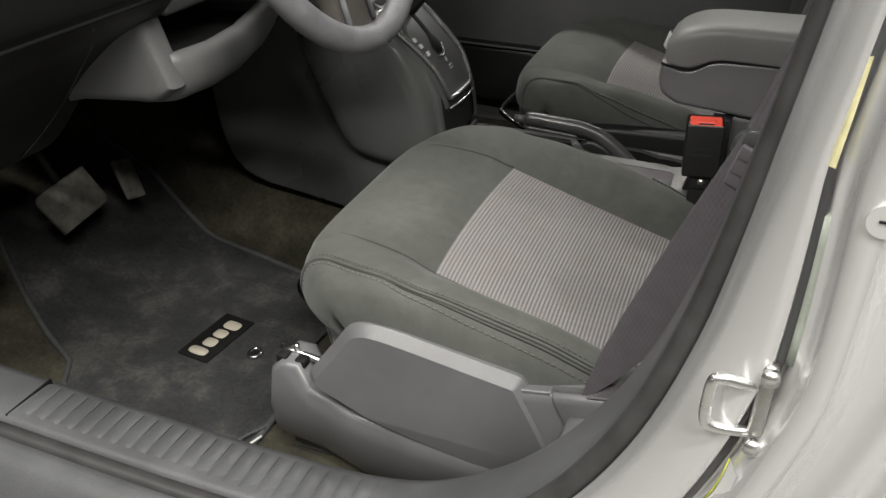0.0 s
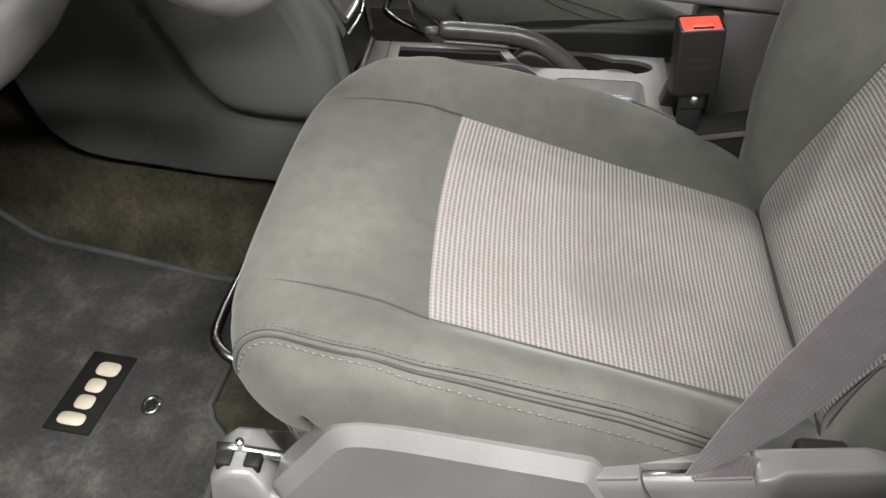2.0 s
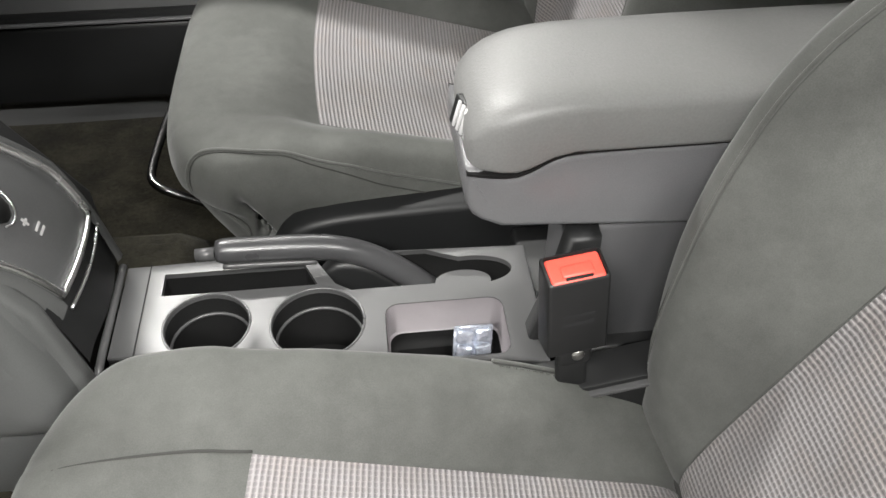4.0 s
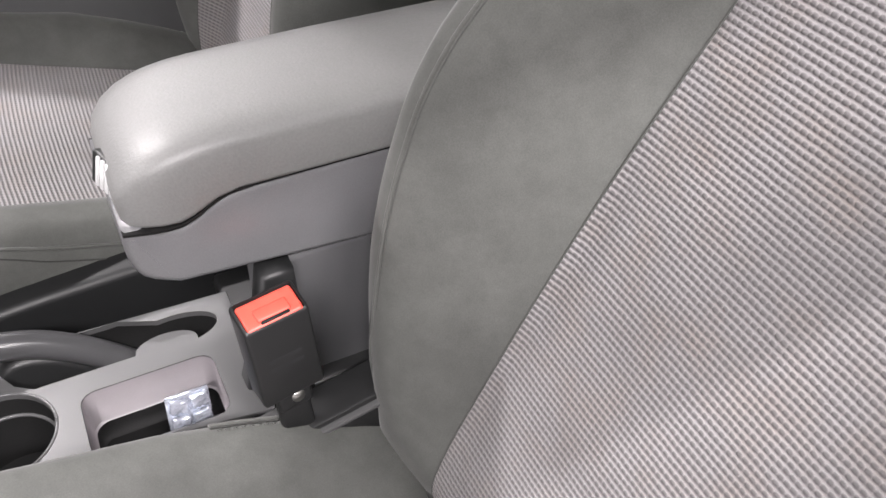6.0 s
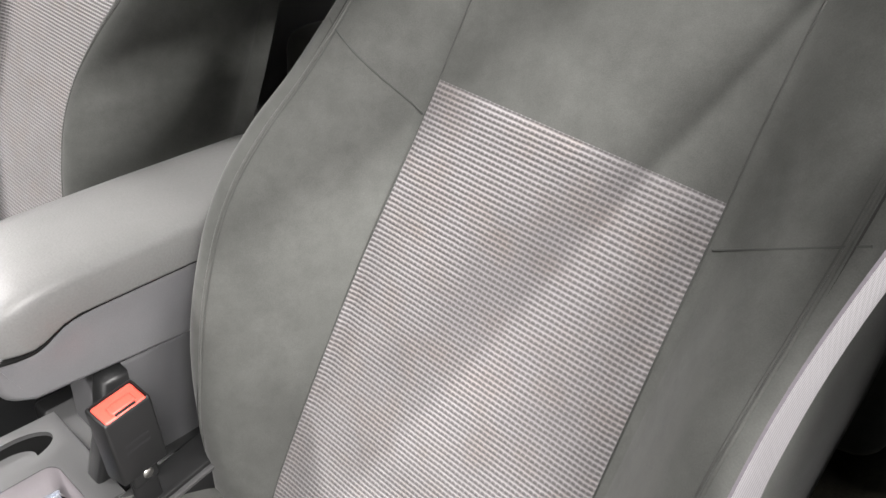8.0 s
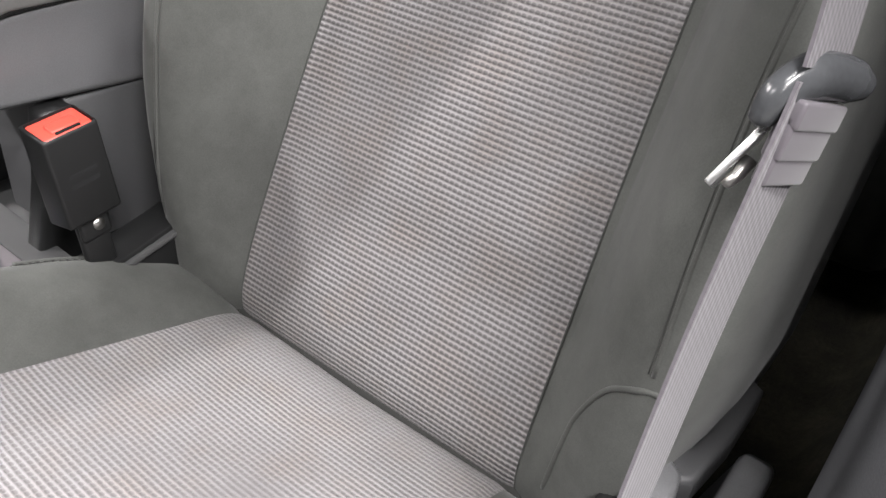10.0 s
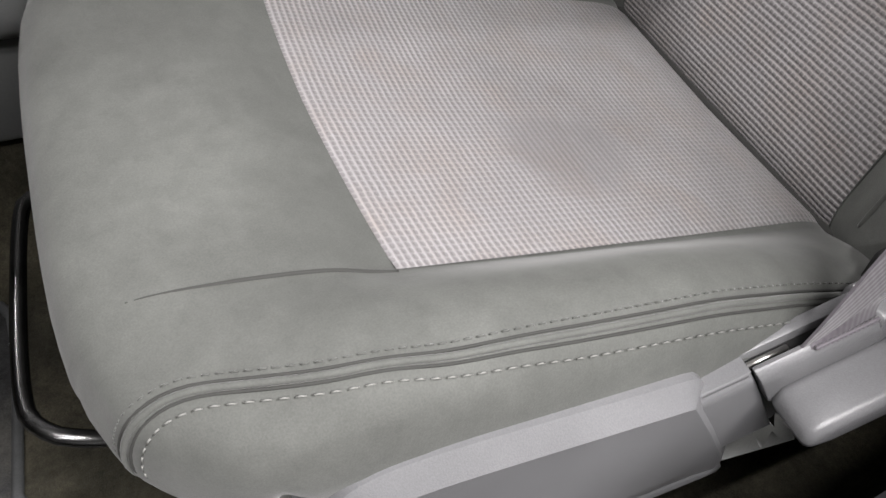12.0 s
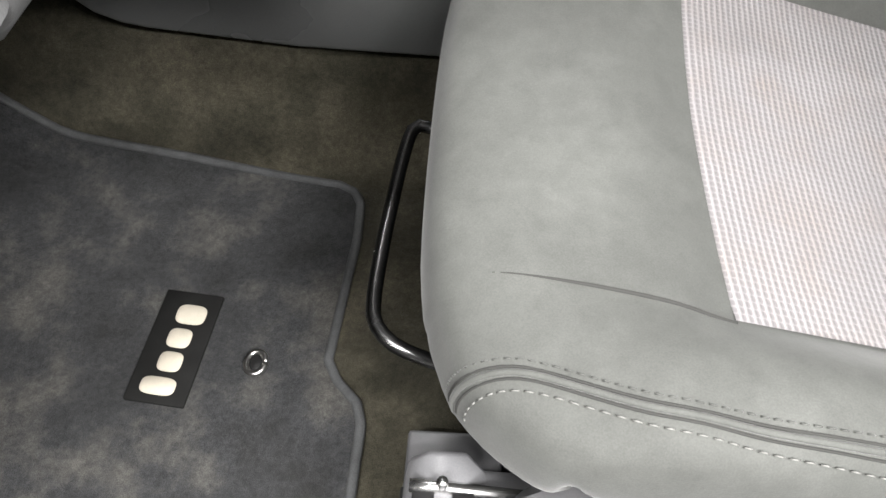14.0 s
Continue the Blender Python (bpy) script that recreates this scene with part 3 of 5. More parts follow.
def cushion_section(x, nose):
    """Half a section across the cushion: y and the height over the middle line."""
    a = float(np.interp(x, [-0.2, -0.14, -0.07, 0.0, 0.1, 0.16, 0.22, 0.28, 0.32], [0.0, 0.003, 0.017, 0.034, 0.042, 0.037, 0.027, 0.012, 0.006]))
    a *= nose
    return np.array([(0, -0.002), (0.05, -0.001), (0.10, 0), (0.138, 0.001), (0.147, 0.10 * a), (0.160, 0.42 * a), (0.175, 0.76 * a), (0.192, 0.98 * a), (0.208, 1.02 * a), (0.221, 0.92 * a),
                     (0.231, 0.66 * a - 0.004), (0.236, a * 0.5 - 0.020), (0.238, a * 0.4 - 0.042), (0.236, a * 0.3 - 0.070), (0.228, -0.100), (0.205, -0.115)])


def back_section(l):
    heights = [float(np.interp(l + d, [-0.06, 0.0, 0.05, 0.11, 0.20, 0.29, 0.356, 0.424, 0.50, 0.60], [0.0, 0.016, 0.044, 0.068, 0.097, 0.110, 0.095, 0.060, 0.035, 0.018])) for d in (-0.03, -0.015, 0.0, 0.015, 0.03)]
    a = sum(heights) / len(heights)
    w = float(np.interp(l, [-0.06, 0.02, 0.07, 0.11, 0.15, 0.36, 0.45, 0.55, 0.65], [0.66, 0.74, 0.86, 0.95, 1, 1, 0.97, 0.90, 0.82]))
    s = np.array([(0, 0), (0.05, 0), (0.10, 0), (0.134, 0.0), (0.143, 0.06 * a), (0.156, 0.26 * a), (0.172, 0.55 * a), (0.192, 0.83 * a), (0.212, 0.98 * a), (0.229, 1.0 * a),
                  (0.244, 0.90 * a - 0.004), (0.256, 0.66 * a - 0.018), (0.264, 0.3 * a - 0.040), (0.266, -0.065), (0.260, -0.09), (0.23, -0.108)])
    s[:, 0] = np.where(s[:, 0] > 0.14, 0.14 + (s[:, 0] - 0.14) * (w * 1.0), s[:, 0])
    s[:, 0] *= min(1.0, w + 0.06) if l > 0.36 else 1.0
    return s


def loft_seat(line, section_of, trim=None):
    normals = side_normals(line)
    rows = []
    for i, (p, n) in enumerate(zip(line, normals)):
        half = section_of(i)
        outer_half = half if trim is None else trim(half)
        full = [(-y, o) for y, o in outer_half[:0:-1]] + [(y, o) for y, o in half]
        rows.append([(p[0] + n[0] * o, y, p[1] + n[1] * o) for y, o in full])
    return rows


def cushion_rows():
    def section_of(i):
        x = CUSHION_LINE[i][0]
        nose = float(np.interp(i, [0, 18, 26], [0.0, 0.3, 1.0]))
        s = cushion_section(x, nose)
        # the low ends of the nose stay inside the flank
        inset = float(np.interp(i, [12, 17, 23, 27], [0.0, 1.0, 1.0, 0.0]))
        s[-4:, 0] *= 1 - inset * np.array([0.01, 0.04, 0.08, 0.12])
        # plan corners and the tucked underside
        s[:, 0] *= float(np.interp(i, [0, 8, 13, 18, 24, 32], [0.80, 0.86, 0.91, 0.955, 0.985, 1.0]))
        s[:, 1] = np.where(s[:, 1] < 0, s[:, 1] * float(np.interp(i, [0, 8, 13, 18, 22, 26, 37], [0.1, 0.3, 0.5, 0.5, 0.6, 0.85, 1.0])), s[:, 1])
        return s
    rows = loft_seat(CUSHION_LINE, section_of)
    # the flank's lower border hangs straight across the front corner
    for i, row in enumerate(rows):
        hang = float(np.interp(i, [16, 21, 26, 32], [0.0, 1.0, 1.0, 0.0]))
        for k, drop in ((0, 0.036), (1, 0.026), (2, 0.010)):
            for c in (k, len(row) - 1 - k):
                x, y, z = row[c]
                row[c] = (x, y, z - drop * hang)

    def rounded(p):
        x, y, z = p
        if x < -0.05:
            front = float(np.interp(abs(y), [0, 0.08, 0.12, 0.155, 0.185, 0.207, 0.223, 0.25], [-0.2085, -0.207, -0.203, -0.196, -0.185, -0.168, -0.147, -0.12] if y < 0 else [-0.2085, -0.207, -0.203, -0.197, -0.187, -0.174, -0.160, -0.14]))
            x = -0.05 + (x + 0.05) * (front + 0.05) / (-0.2065 + 0.05)
        if z < 0.26 and x < 0.0:
            w = min(1.0, max(0.0, (abs(y) - 0.09) / 0.11))
            w = w * w * (3 - 2 * w) * min(1.0, -x / 0.06)
            deep = 0.26 - max(z, 0.226)
            d = deep ** 2 / (deep + 0.035)
            x, y = x + w * d * 1.3, y - math.copysign(w * d * 0.65, y)
        return (x, y, z)
    return [[rounded(p) for p in r] for r in rows]


def back_l(i):
    p = BACK_LINE[i]
    return (p[0] - BACK_FOOT[0]) * math.sin(BACK_TURN) + (p[1] - BACK_FOOT[1]) * math.cos(BACK_TURN)


def back_rows():
    def trim(half):
        """The flank beside the door is slimmer and turns in sooner."""
        half = half.copy()
        half[-6:, 0] -= [0.001, 0.0055, 0.0105, 0.016, 0.022, 0.020]
        return half
    return loft_seat(BACK_LINE, lambda i: back_section(back_l(i)), trim)


def on_rows(rows, i, y):
    """A point of the sheet in row i (a fraction) at the given side distance, on its upper side."""
    out = []
    for k in (int(i), min(int(i) + 1, len(rows) - 1)):
        mid = len(rows[k]) // 2
        r = np.array(rows[k][mid - 12 : mid + 13])
        out.append([float(np.interp(y, r[:, 1], r[:, c])) for c in range(3)])
    f = i - int(i)
    return np.array(out[0]) * (1 - f) + np.array(out[1]) * f


def insert_panel(rows, line, i_from, i_to, wide_a, wide_b, lift, steps, bend=0.0, bow_out=(0.0, 0.0), wider=0.0):
    """The pale woven panel that lies on the middle of a seat sheet, with its map in metres."""
    normals = side_normals(line)
    pts, uvs, run, last = [], [], 0.0, None
    for i in np.linspace(i_from, i_to, steps):
        f = (i - i_from) / (i_to - i_from)
        w = wide_a + (wide_b - wide_a) * f
        k = min(int(round(i)), len(line) - 1)
        n = np.array([normals[k][0], 0, normals[k][1]])
        mid = on_rows(rows, i, 0)
        run += 0 if last is None else float(np.linalg.norm(mid - last))
        last = mid
        ys = np.linspace(-w - bow_out[0] * 4 * f * (1 - f), w + wider + bow_out[1] * 4 * f * (1 - f), 33)
        fall = [1.0 if 0 < k < 32 and 0 < f < 1 else 0.15 for k in range(33)]
        bow = bend * (1 - f) * np.maximum(0, 1 - (ys / w) ** 2)
        pts.append([on_rows(rows, i - b, y) + n * lift * q for y, q, b in zip(ys, fall, bow)])
        uvs.append([(y + 1.0, run + 1.0) for y in ys])
    return grid_mesh(pts, uvs=uvs)


def eased(points, rounds=3):
    """The same line with small steps evened out."""
    p = np.array(points)
    for _ in range(rounds):
        p[1:-1] = (p[:-2] + 2 * p[1:-1] + p[2:]) / 4
    return p


def stitches(path, side, lift, every, length):
    """A row of short raised thread stitches along a line."""
    run = np.r_[0, np.cumsum(np.linalg.norm(np.diff(path, axis=0), axis=1))]
    bms = []
    mid = np.array([path[:, 0].mean(), 0, path[:, 2].mean() - 0.2])
    for s in np.arange(0.004, run[-1] - length, every):
        a = np.array([np.interp(s, run, path[:, c]) for c in range(3)])
        b = np.array([np.interp(s + length, run, path[:, c]) for c in range(3)])
        up = np.array([0, 0.35 * side, 0.94]) * lift
        bms.append(tube([a + up * 0.3, (a + b) / 2 + up * 1.5, b + up * 0.3], 0.0005, 5))
    return join(*bms)


def on_section(rows, i, k, side, mid):
    """A point of the sheet in row i (a fraction) at place k (a fraction) of the half section, whose middle is column mid."""
    out = []
    for r in (int(i), min(int(i) + 1, len(rows) - 1)):
        a, b = np.array(rows[r][mid + side * int(k)]), np.array(rows[r][mid + side * (int(k) + 1)])
        out.append(a + (b - a) * (k - int(k)))
    return out[0] + (out[1] - out[0]) * (i - int(i))


def along(rows, ids, y, lift=0.0, side=0.0):
    return np.array([on_rows(rows, i, y) + np.array([0, side, lift]) for i in ids])


CROWS, BROWS = cushion_rows(), back_rows()
C_FINE, C_MID = refined(CROWS), 2 * (len(CROWS[0]) // 2)
CI = [i for i in range(len(CUSHION_LINE)) if i > 20]
C_FRONT = float(np.interp(-0.037, CUSHION_LINE[26:60, 0], np.arange(26, 60)))
C_BITE = float(np.interp(0.288, CUSHION_LINE[26:68, 0], np.arange(26, 68)))
PLEAT = float(np.interp(-0.168, CUSHION_LINE[20:40, 0], np.arange(20, 40)))
B_FOOT = float(np.interp(-0.025, [back_l(i) for i in range(70)], range(70)))
B_TOP = float(np.interp(0.452, [back_l(i) for i in range(70)], range(70)))


SEWN_X = [-0.21, -0.168, -0.149, -0.129, -0.09, -0.04, 0.015, 0.113, 0.2]
SEWN_Y = [0.187, 0.1898, 0.1895, 0.1960, 0.2085, 0.2155, 0.2194, 0.2205, 0.2205]


def build_seat(name, label, at, outer, lean=0.0):
    """A front seat; outer is the side of its recliner: -1 towards smaller y; lean turns its backrest."""
    seat = thing(name, label, "car seat", "front seats", at)
    part("cushion", grid_mesh(C_FINE, closed=True, caps=True), M_CLOTH, seat, "dark grey-green smooth cloth cushion")
    part("cushion_panel", insert_panel(CROWS, CUSHION_LINE, C_FRONT, C_BITE, 0.1455, 0.138, 0.0017, 60, 0.55), M_MESH_SAT, seat, "pale grey woven mesh panel")
    tilt = Matrix.Translation((BACK_FOOT[0] + lean * 0.004, 0, BACK_FOOT[1])) @ pose(0, 0, 0, 0, lean, 0) @ Matrix.Translation((-BACK_FOOT[0], 0, -BACK_FOOT[1]))
    part("backrest", turned(grid_mesh(refined(BROWS), closed=True, caps=True), tilt), M_CLOTH, seat, "dark grey-green smooth cloth backrest")
    part("backrest_panel", turned(insert_panel(BROWS, BACK_LINE, B_FOOT, B_TOP, 0.1418, 0.1300, 0.0018, 70, 0.0, (-0.003, 0.006), 0.0 if outer < 0 else 0.025), tilt), M_MESH, seat, "pale grey woven mesh panel")
    for s in (-1, 1):
        ids = np.linspace(15 if s < 0 else 53, 63, 84)

        def run_of(shift):
            """A line beside the sewn edge, shifted outwards; it runs in along the front corner and drops over it."""
            line = []
            for i in ids:
                places = np.array([on_section(C_FINE, 2 * i, k, s, C_MID) for k in np.linspace(10.0, 23.0, 261)])
                want = np.interp(places[:, 0], SEWN_X, SEWN_Y) + shift + (0.012 if outer > 0 else 0.0)
                line.append(places[np.argmin(np.abs(np.abs(places[:, 1]) - want))])
            line = eased(line, 4)
            away = line - np.array([0.05, 0.0, 0.2])
            return line + 0.0007 * away / np.linalg.norm(away, axis=1)[:, None]
        welt = run_of(0.0)
        part("welt", tube(welt + np.array([0, s * 0.0004, 0.0006]), 0.0018, 8), M_CLOTH, seat)
        # The grooves are dark tubes in place of their shade.
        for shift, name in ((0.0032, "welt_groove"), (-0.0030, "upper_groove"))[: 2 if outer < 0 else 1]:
            part(name, tube(run_of(shift) + np.array([0, s * 0.0003, 0.0003]), 0.0008, 6), M_SEAM, seat, "dark line for the shade in a sewn groove")
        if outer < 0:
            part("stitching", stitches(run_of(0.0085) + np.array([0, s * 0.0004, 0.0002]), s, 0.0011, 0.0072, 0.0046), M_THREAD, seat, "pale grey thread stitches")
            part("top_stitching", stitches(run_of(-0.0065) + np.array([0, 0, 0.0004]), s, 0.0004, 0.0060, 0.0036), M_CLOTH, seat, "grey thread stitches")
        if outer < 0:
            part("pleat", tube([on_rows(CROWS, C_FRONT + (PLEAT - C_FRONT) * f, s * (0.1475 - 0.0125 * f)) - np.array([0, 0, 0.0003]) for f in np.linspace(0, 1, 30)], np.interp(np.linspace(0, 1, 30), [0, 0.6, 1], [0.0013, 0.0013, 0.0005]).tolist(), 6), M_SEAM, seat, "dark line for the shade in the sewn pleat")
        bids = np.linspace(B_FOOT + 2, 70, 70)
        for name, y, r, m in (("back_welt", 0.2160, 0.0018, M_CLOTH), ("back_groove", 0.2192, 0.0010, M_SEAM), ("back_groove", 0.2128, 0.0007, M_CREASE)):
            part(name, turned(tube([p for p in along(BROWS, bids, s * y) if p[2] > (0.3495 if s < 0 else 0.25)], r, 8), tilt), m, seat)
        part("back_seam", turned(tube([on_rows(BROWS, B_TOP - 3.2 + f * 4.5, s * (0.1345 + f * 0.092)) for f in np.linspace(0, 1, 20)], 0.0010, 6), tilt), M_CREASE, seat, "seam across the bolster, dark for the shade in its crease")
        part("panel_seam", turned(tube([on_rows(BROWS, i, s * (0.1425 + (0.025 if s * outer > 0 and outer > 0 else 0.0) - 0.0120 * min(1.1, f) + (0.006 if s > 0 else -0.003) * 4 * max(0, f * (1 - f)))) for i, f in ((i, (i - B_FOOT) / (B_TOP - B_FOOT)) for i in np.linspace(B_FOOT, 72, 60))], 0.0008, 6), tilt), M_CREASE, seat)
    # A dark tube stands for the shade where cushion and backrest meet.
    part("bite_shade_tube", tube([(0.297, y, 0.186) for y in np.linspace(-0.2, 0.2, 12)], 0.012, 8), M_SEAM, seat, "dark tube for the shade in the fold")
    # the bent tube under the front edge that frees the slide
    part("slide_bar", tube(spline([(-0.12, 0.055, 0.155), (-0.185, 0.06, 0.190), (-0.216, 0.064, 0.203), (-0.228, 0.055, 0.203), (-0.236, -0.02, 0.202), (-0.239, -0.09, 0.200), (-0.232, -0.112, 0.198), (-0.21, -0.124, 0.192), (-0.15, -0.128, 0.165)], 48), 0.0052, 12), M_BAR, seat, "dark shiny bent steel tube")
    o = outer
    # moulded shield on the recliner side
    def flank(outline, y0, y1, bev, seg=3):
        return plate(outline, "y", o * y0, o * y1, bev, seg)
    def undercut(bm, level, rake):
        """Leans the outer face inwards below a level, where the moulding turns under."""
        bmesh.ops.bisect_plane(bm, geom=bm.verts[:] + bm.edges[:] + bm.faces[:], plane_co=(0, 0, level), plane_no=(0, 0, 1))
        for v in bm.verts:
            if v.co.z < level and abs(v.co.y) > 0.215:
                v.co.y -= o * (level - v.co.z) * rake
        return bm
    if o < 0:
        shield = spline([(-0.122, 0.161), (-0.138, 0.1675), (-0.148, 0.176), (-0.1495, 0.187), (-0.140, 0.203), (-0.121, 0.230), (-0.104, 0.256), (-0.094, 0.268), (-0.078, 0.2745), (-0.055, 0.275), (-0.03, 0.2725)], 28).tolist() + [(0.055, 0.2605), (0.086, 0.2562), (0.0925, 0.2545), (0.097, 0.2505), (0.122, 0.205), (0.150, 0.150), (0.166, 0.092)] + spline([(0.166, 0.092), (0.069, 0.110), (-0.048, 0.133), (-0.10, 0.152), (-0.122, 0.161)], 12).tolist()[1:-1]
        part("side_shield", undercut(flank(shield, 0.205, 0.251, 0.0110, 1), 0.155, 0.20), M_PLASTIC, seat, "grey grained moulded plastic shield", 32)
        base = [(-0.2260, 0.046), (-0.209, 0.166), (-0.196, 0.179), (-0.172, 0.180), (-0.160, 0.150), (-0.05, 0.14), (0.13, 0.13), (0.164, 0.10), (0.176, 0.045), (0.165, 0.026), (-0.02, 0.022), (-0.09, 0.026), (-0.16, 0.034)]
        cover = undercut(flank(base, 0.180, 0.230, 0.006, 2), 0.112, 0.32)
        for x in (-0.160, -0.130, -0.100):
            bmesh.ops.bisect_plane(cover, geom=cover.verts[:] + cover.edges[:] + cover.faces[:], plane_co=(x, 0, 0), plane_no=(1, 0, 0))
        for v in cover.verts:
            # swells outwards to meet the shield
            if abs(v.co.y) > 0.2:
                swell = min(1.0, max(0.0, (v.co.x + 0.160) / 0.06))
                v.co.y += o * 0.0150 * swell * swell * (3 - 2 * swell)
        part("base_cover", cover, M_PLASTIC, seat, "grey plastic cover of the seat rail")
        # Black block added to darken the space under the cushion.
        part("under_seat_dark", box(-0.150, 0.330, -0.170, 0.185, 0.075, 0.150, 0.01), M_GAPBLACK, seat, "black block added for the shade under the cushion")
        def swept(profile, x0, x1):
            """A rail body with one section along the seat's side, rising to the rear and raked at its ends."""
            bm = plate(profile, "x", x0, x1, 0.0014, 2)
            for v in bm.verts:
                x, z = v.co.x, v.co.z
                v.co.x, v.co.z = x + (0.2505 - z) * 0.55, z + (x - 0.125) * 0.19
            return bm
        part("shield_tail", swept([(-0.222, 0.17), (-0.222, 0.2497), (-0.2400, 0.2499), (-0.2440, 0.2483), (-0.2468, 0.2445), (-0.2476, 0.238), (-0.2476, 0.17)], 0.068, 0.1242), M_PLASTIC, seat, "", 40)
        part("anchor_cover", swept([(-0.2425, 0.218), (-0.2425, 0.2497), (-0.2450, 0.2505), (-0.2480, 0.2492), (-0.2504, 0.2464), (-0.2514, 0.2420), (-0.2516, 0.218)], 0.1256, 0.199), M_PLASTIC, seat, "grey plastic belt anchor cover", 40)
        part("slot_ledge", flank([(0.092, 0.2455), (0.1256, 0.2515), (0.199, 0.2665), (0.199, 0.22), (0.128, 0.22)], 0.2270, 0.2350, 0.002, 2), M_PLASTIC, seat, "grey plastic ledge inside the belt slot", 40)
        part("slot_end", flank([(0.092, 0.2440), (0.1246, 0.2500), (0.1246, 0.22), (0.118, 0.22)], 0.230, 0.2455, 0.001, 1), M_PLASTIC, seat, "", 40)
        part("cover_slot", flank([(0.1256, 0.2430), (0.199, 0.2580), (0.199, 0.225), (0.1256, 0.225)], 0.2350, 0.2425, 0), M_GAPBLACK, seat, "dark belt slot", False)
        part("slot_strip", flank([(0.1275, 0.2465), (0.152, 0.2515), (0.152, 0.247), (0.1275, 0.242)], 0.2372, 0.2405, 0.0006, 1), M_STEEL, seat, "bright steel in the belt slot")
        def ridge(outline, z0, z1, bev, slope):
            """A moulding with the given plan, its top rising to the rear."""
            bm = plate(outline, "z", z0, z1, bev, 3)
            for v in bm.verts:
                v.co.z += (v.co.x - 0.2) * slope
            return bm
        part("recliner_cover", ridge([(0.2008, -0.222), (0.2008, -0.2508), (0.212, -0.2512), (0.222, -0.2455), (0.286, -0.2452), (0.297, -0.242), (0.302, -0.234), (0.300, -0.222)], 0.212, 0.2646, 0.0045, 0.185), M_PLASTIC, seat, "grey plastic recliner cover", 40)
        part("hinge_bracket", ridge([(0.294, -0.214), (0.312, -0.217), (0.3165, -0.228), (0.323, -0.236), (0.340, -0.2395), (0.388, -0.2385), (0.397, -0.246), (0.393, -0.254), (0.345, -0.2545), (0.300, -0.2495), (0.292, -0.235)], 0.240, 0.2640, 0.0045, 0.13), M_PLASTIC_MID, seat, "dark forked hinge bracket", 40)
        part("bracket_stud", tube([(0.330, -0.226, 0.270), (0.330, -0.226, 0.287)], 0.0045, 12), M_PLASTIC_MID, seat)
        # Black filler in place of the shade between backrest and bracket.
        part("hinge_gap_fill", box(0.235, 0.420, -0.236, -0.205, 0.17, 0.262, 0.006), M_GAPBLACK, seat, "black block for the dark gap under the backrest")
        grip = spline([(0.1425, 0.2220), (0.1440, 0.2295), (0.152, 0.2340), (0.21, 0.2460), (0.29, 0.2620), (0.345, 0.2740)], 18).tolist() + spline([(0.357, 0.2660), (0.345, 0.2490), (0.21, 0.2200), (0.16, 0.2115), (0.1465, 0.2145)], 14).tolist()
        lever = flank(grip, 0.2495, 0.2830, 0.0062, 4)
        for v in lever.verts:
            # narrower towards the pivot, where the inner edge is notched
            if v.co.x > 0.29 and v.co.y > -0.262:
                v.co.y -= min(1.0, (v.co.x - 0.29) / 0.02) * 0.011
        part("recline_handle", lever, M_PLASTIC, seat, "grey plastic recliner lever")
        def on_back(y, z):
            """The place of the backrest's sheet at a side distance and a height."""
            column = np.array([on_rows(BROWS, i, y) for i in np.linspace(12, 60, 140)])
            return (float(np.interp(z, column[:, 2], column[:, 0])) - 0.0005, y, z)
        ear = np.array([on_back(y, z) for y, z in spline([(-0.1660, 0.222), (-0.1680, 0.240), (-0.1717, 0.2718), (-0.1757, 0.2923), (-0.1893, 0.3236), (-0.2061, 0.3402), (-0.219, 0.3470), (-0.229, 0.3465)], 40)])
        part("flap_rim", tube(ear, 0.0018, 10), M_CLOTH, seat, "raised sewn rim of a cloth flap")
        part("flap_groove", tube([(x + 0.003, y - 0.004, z - 0.0015) for x, y, z in ear[2:-4]], 0.0011, 6), M_SEAM, seat, "dark line for the shade in a sewn groove")
        part("flap_stitching", stitches(np.array([(x - 0.0015, y - 0.0075, z - 0.006) for x, y, z in ear[4:-4]]), -1, 0.0010, 0.0065, 0.0040), M_THREAD, seat, "pale grey thread stitches")
        part("slide_rod", tube([(-0.206, o * 0.205, 0.181), (-0.19, o * 0.205, 0.180), (-0.12, o * 0.206, 0.172)], 0.0042, 12), M_CHROME, seat, "bright steel rod")
        part("rod_stud", tube([(-0.186, o * 0.205, 0.183), (-0.186, o * 0.205, 0.191)], 0.0035, 10), M_CHROME, seat)
        part("rail_end", box(-0.214, -0.150, -0.225, -0.150, 0.110, 0.134, 0.003), M_PLASTIC_MID, seat, "grey steel rail end")
        part("rail_slot", box(-0.2155, -0.160, -0.222, -0.190, 0.122, 0.1355, 0.002), M_GAPBLACK, seat)
        for x in (-0.204, -0.180):
            part("rail_slot", box(x, x + 0.013, -0.222, -0.208, 0.172, 0.1826, 0.001, 1), M_GAPBLACK, seat, "dark slot in the rail")
        part("rail_foot", box(-0.218, -0.150, -0.185, -0.105, 0.001, 0.022, 0.004), M_PLASTIC_MID, seat, "grey painted steel rail foot")
        part("rail", box(-0.21, 0.40, -0.195, -0.155, 0.02, 0.062, 0.003), M_BAR, seat)
        part("inner_rail_cover", plate([(0.128, 0.214), (0.165, 0.240), (0.205, 0.246), (0.285, 0.263), (0.42, 0.286), (0.42, 0.15), (0.128, 0.15)], "y", 0.205, 0.2405, 0.003, 2), M_PLASTIC_DK, seat, "black plastic inner rail cover", 40)
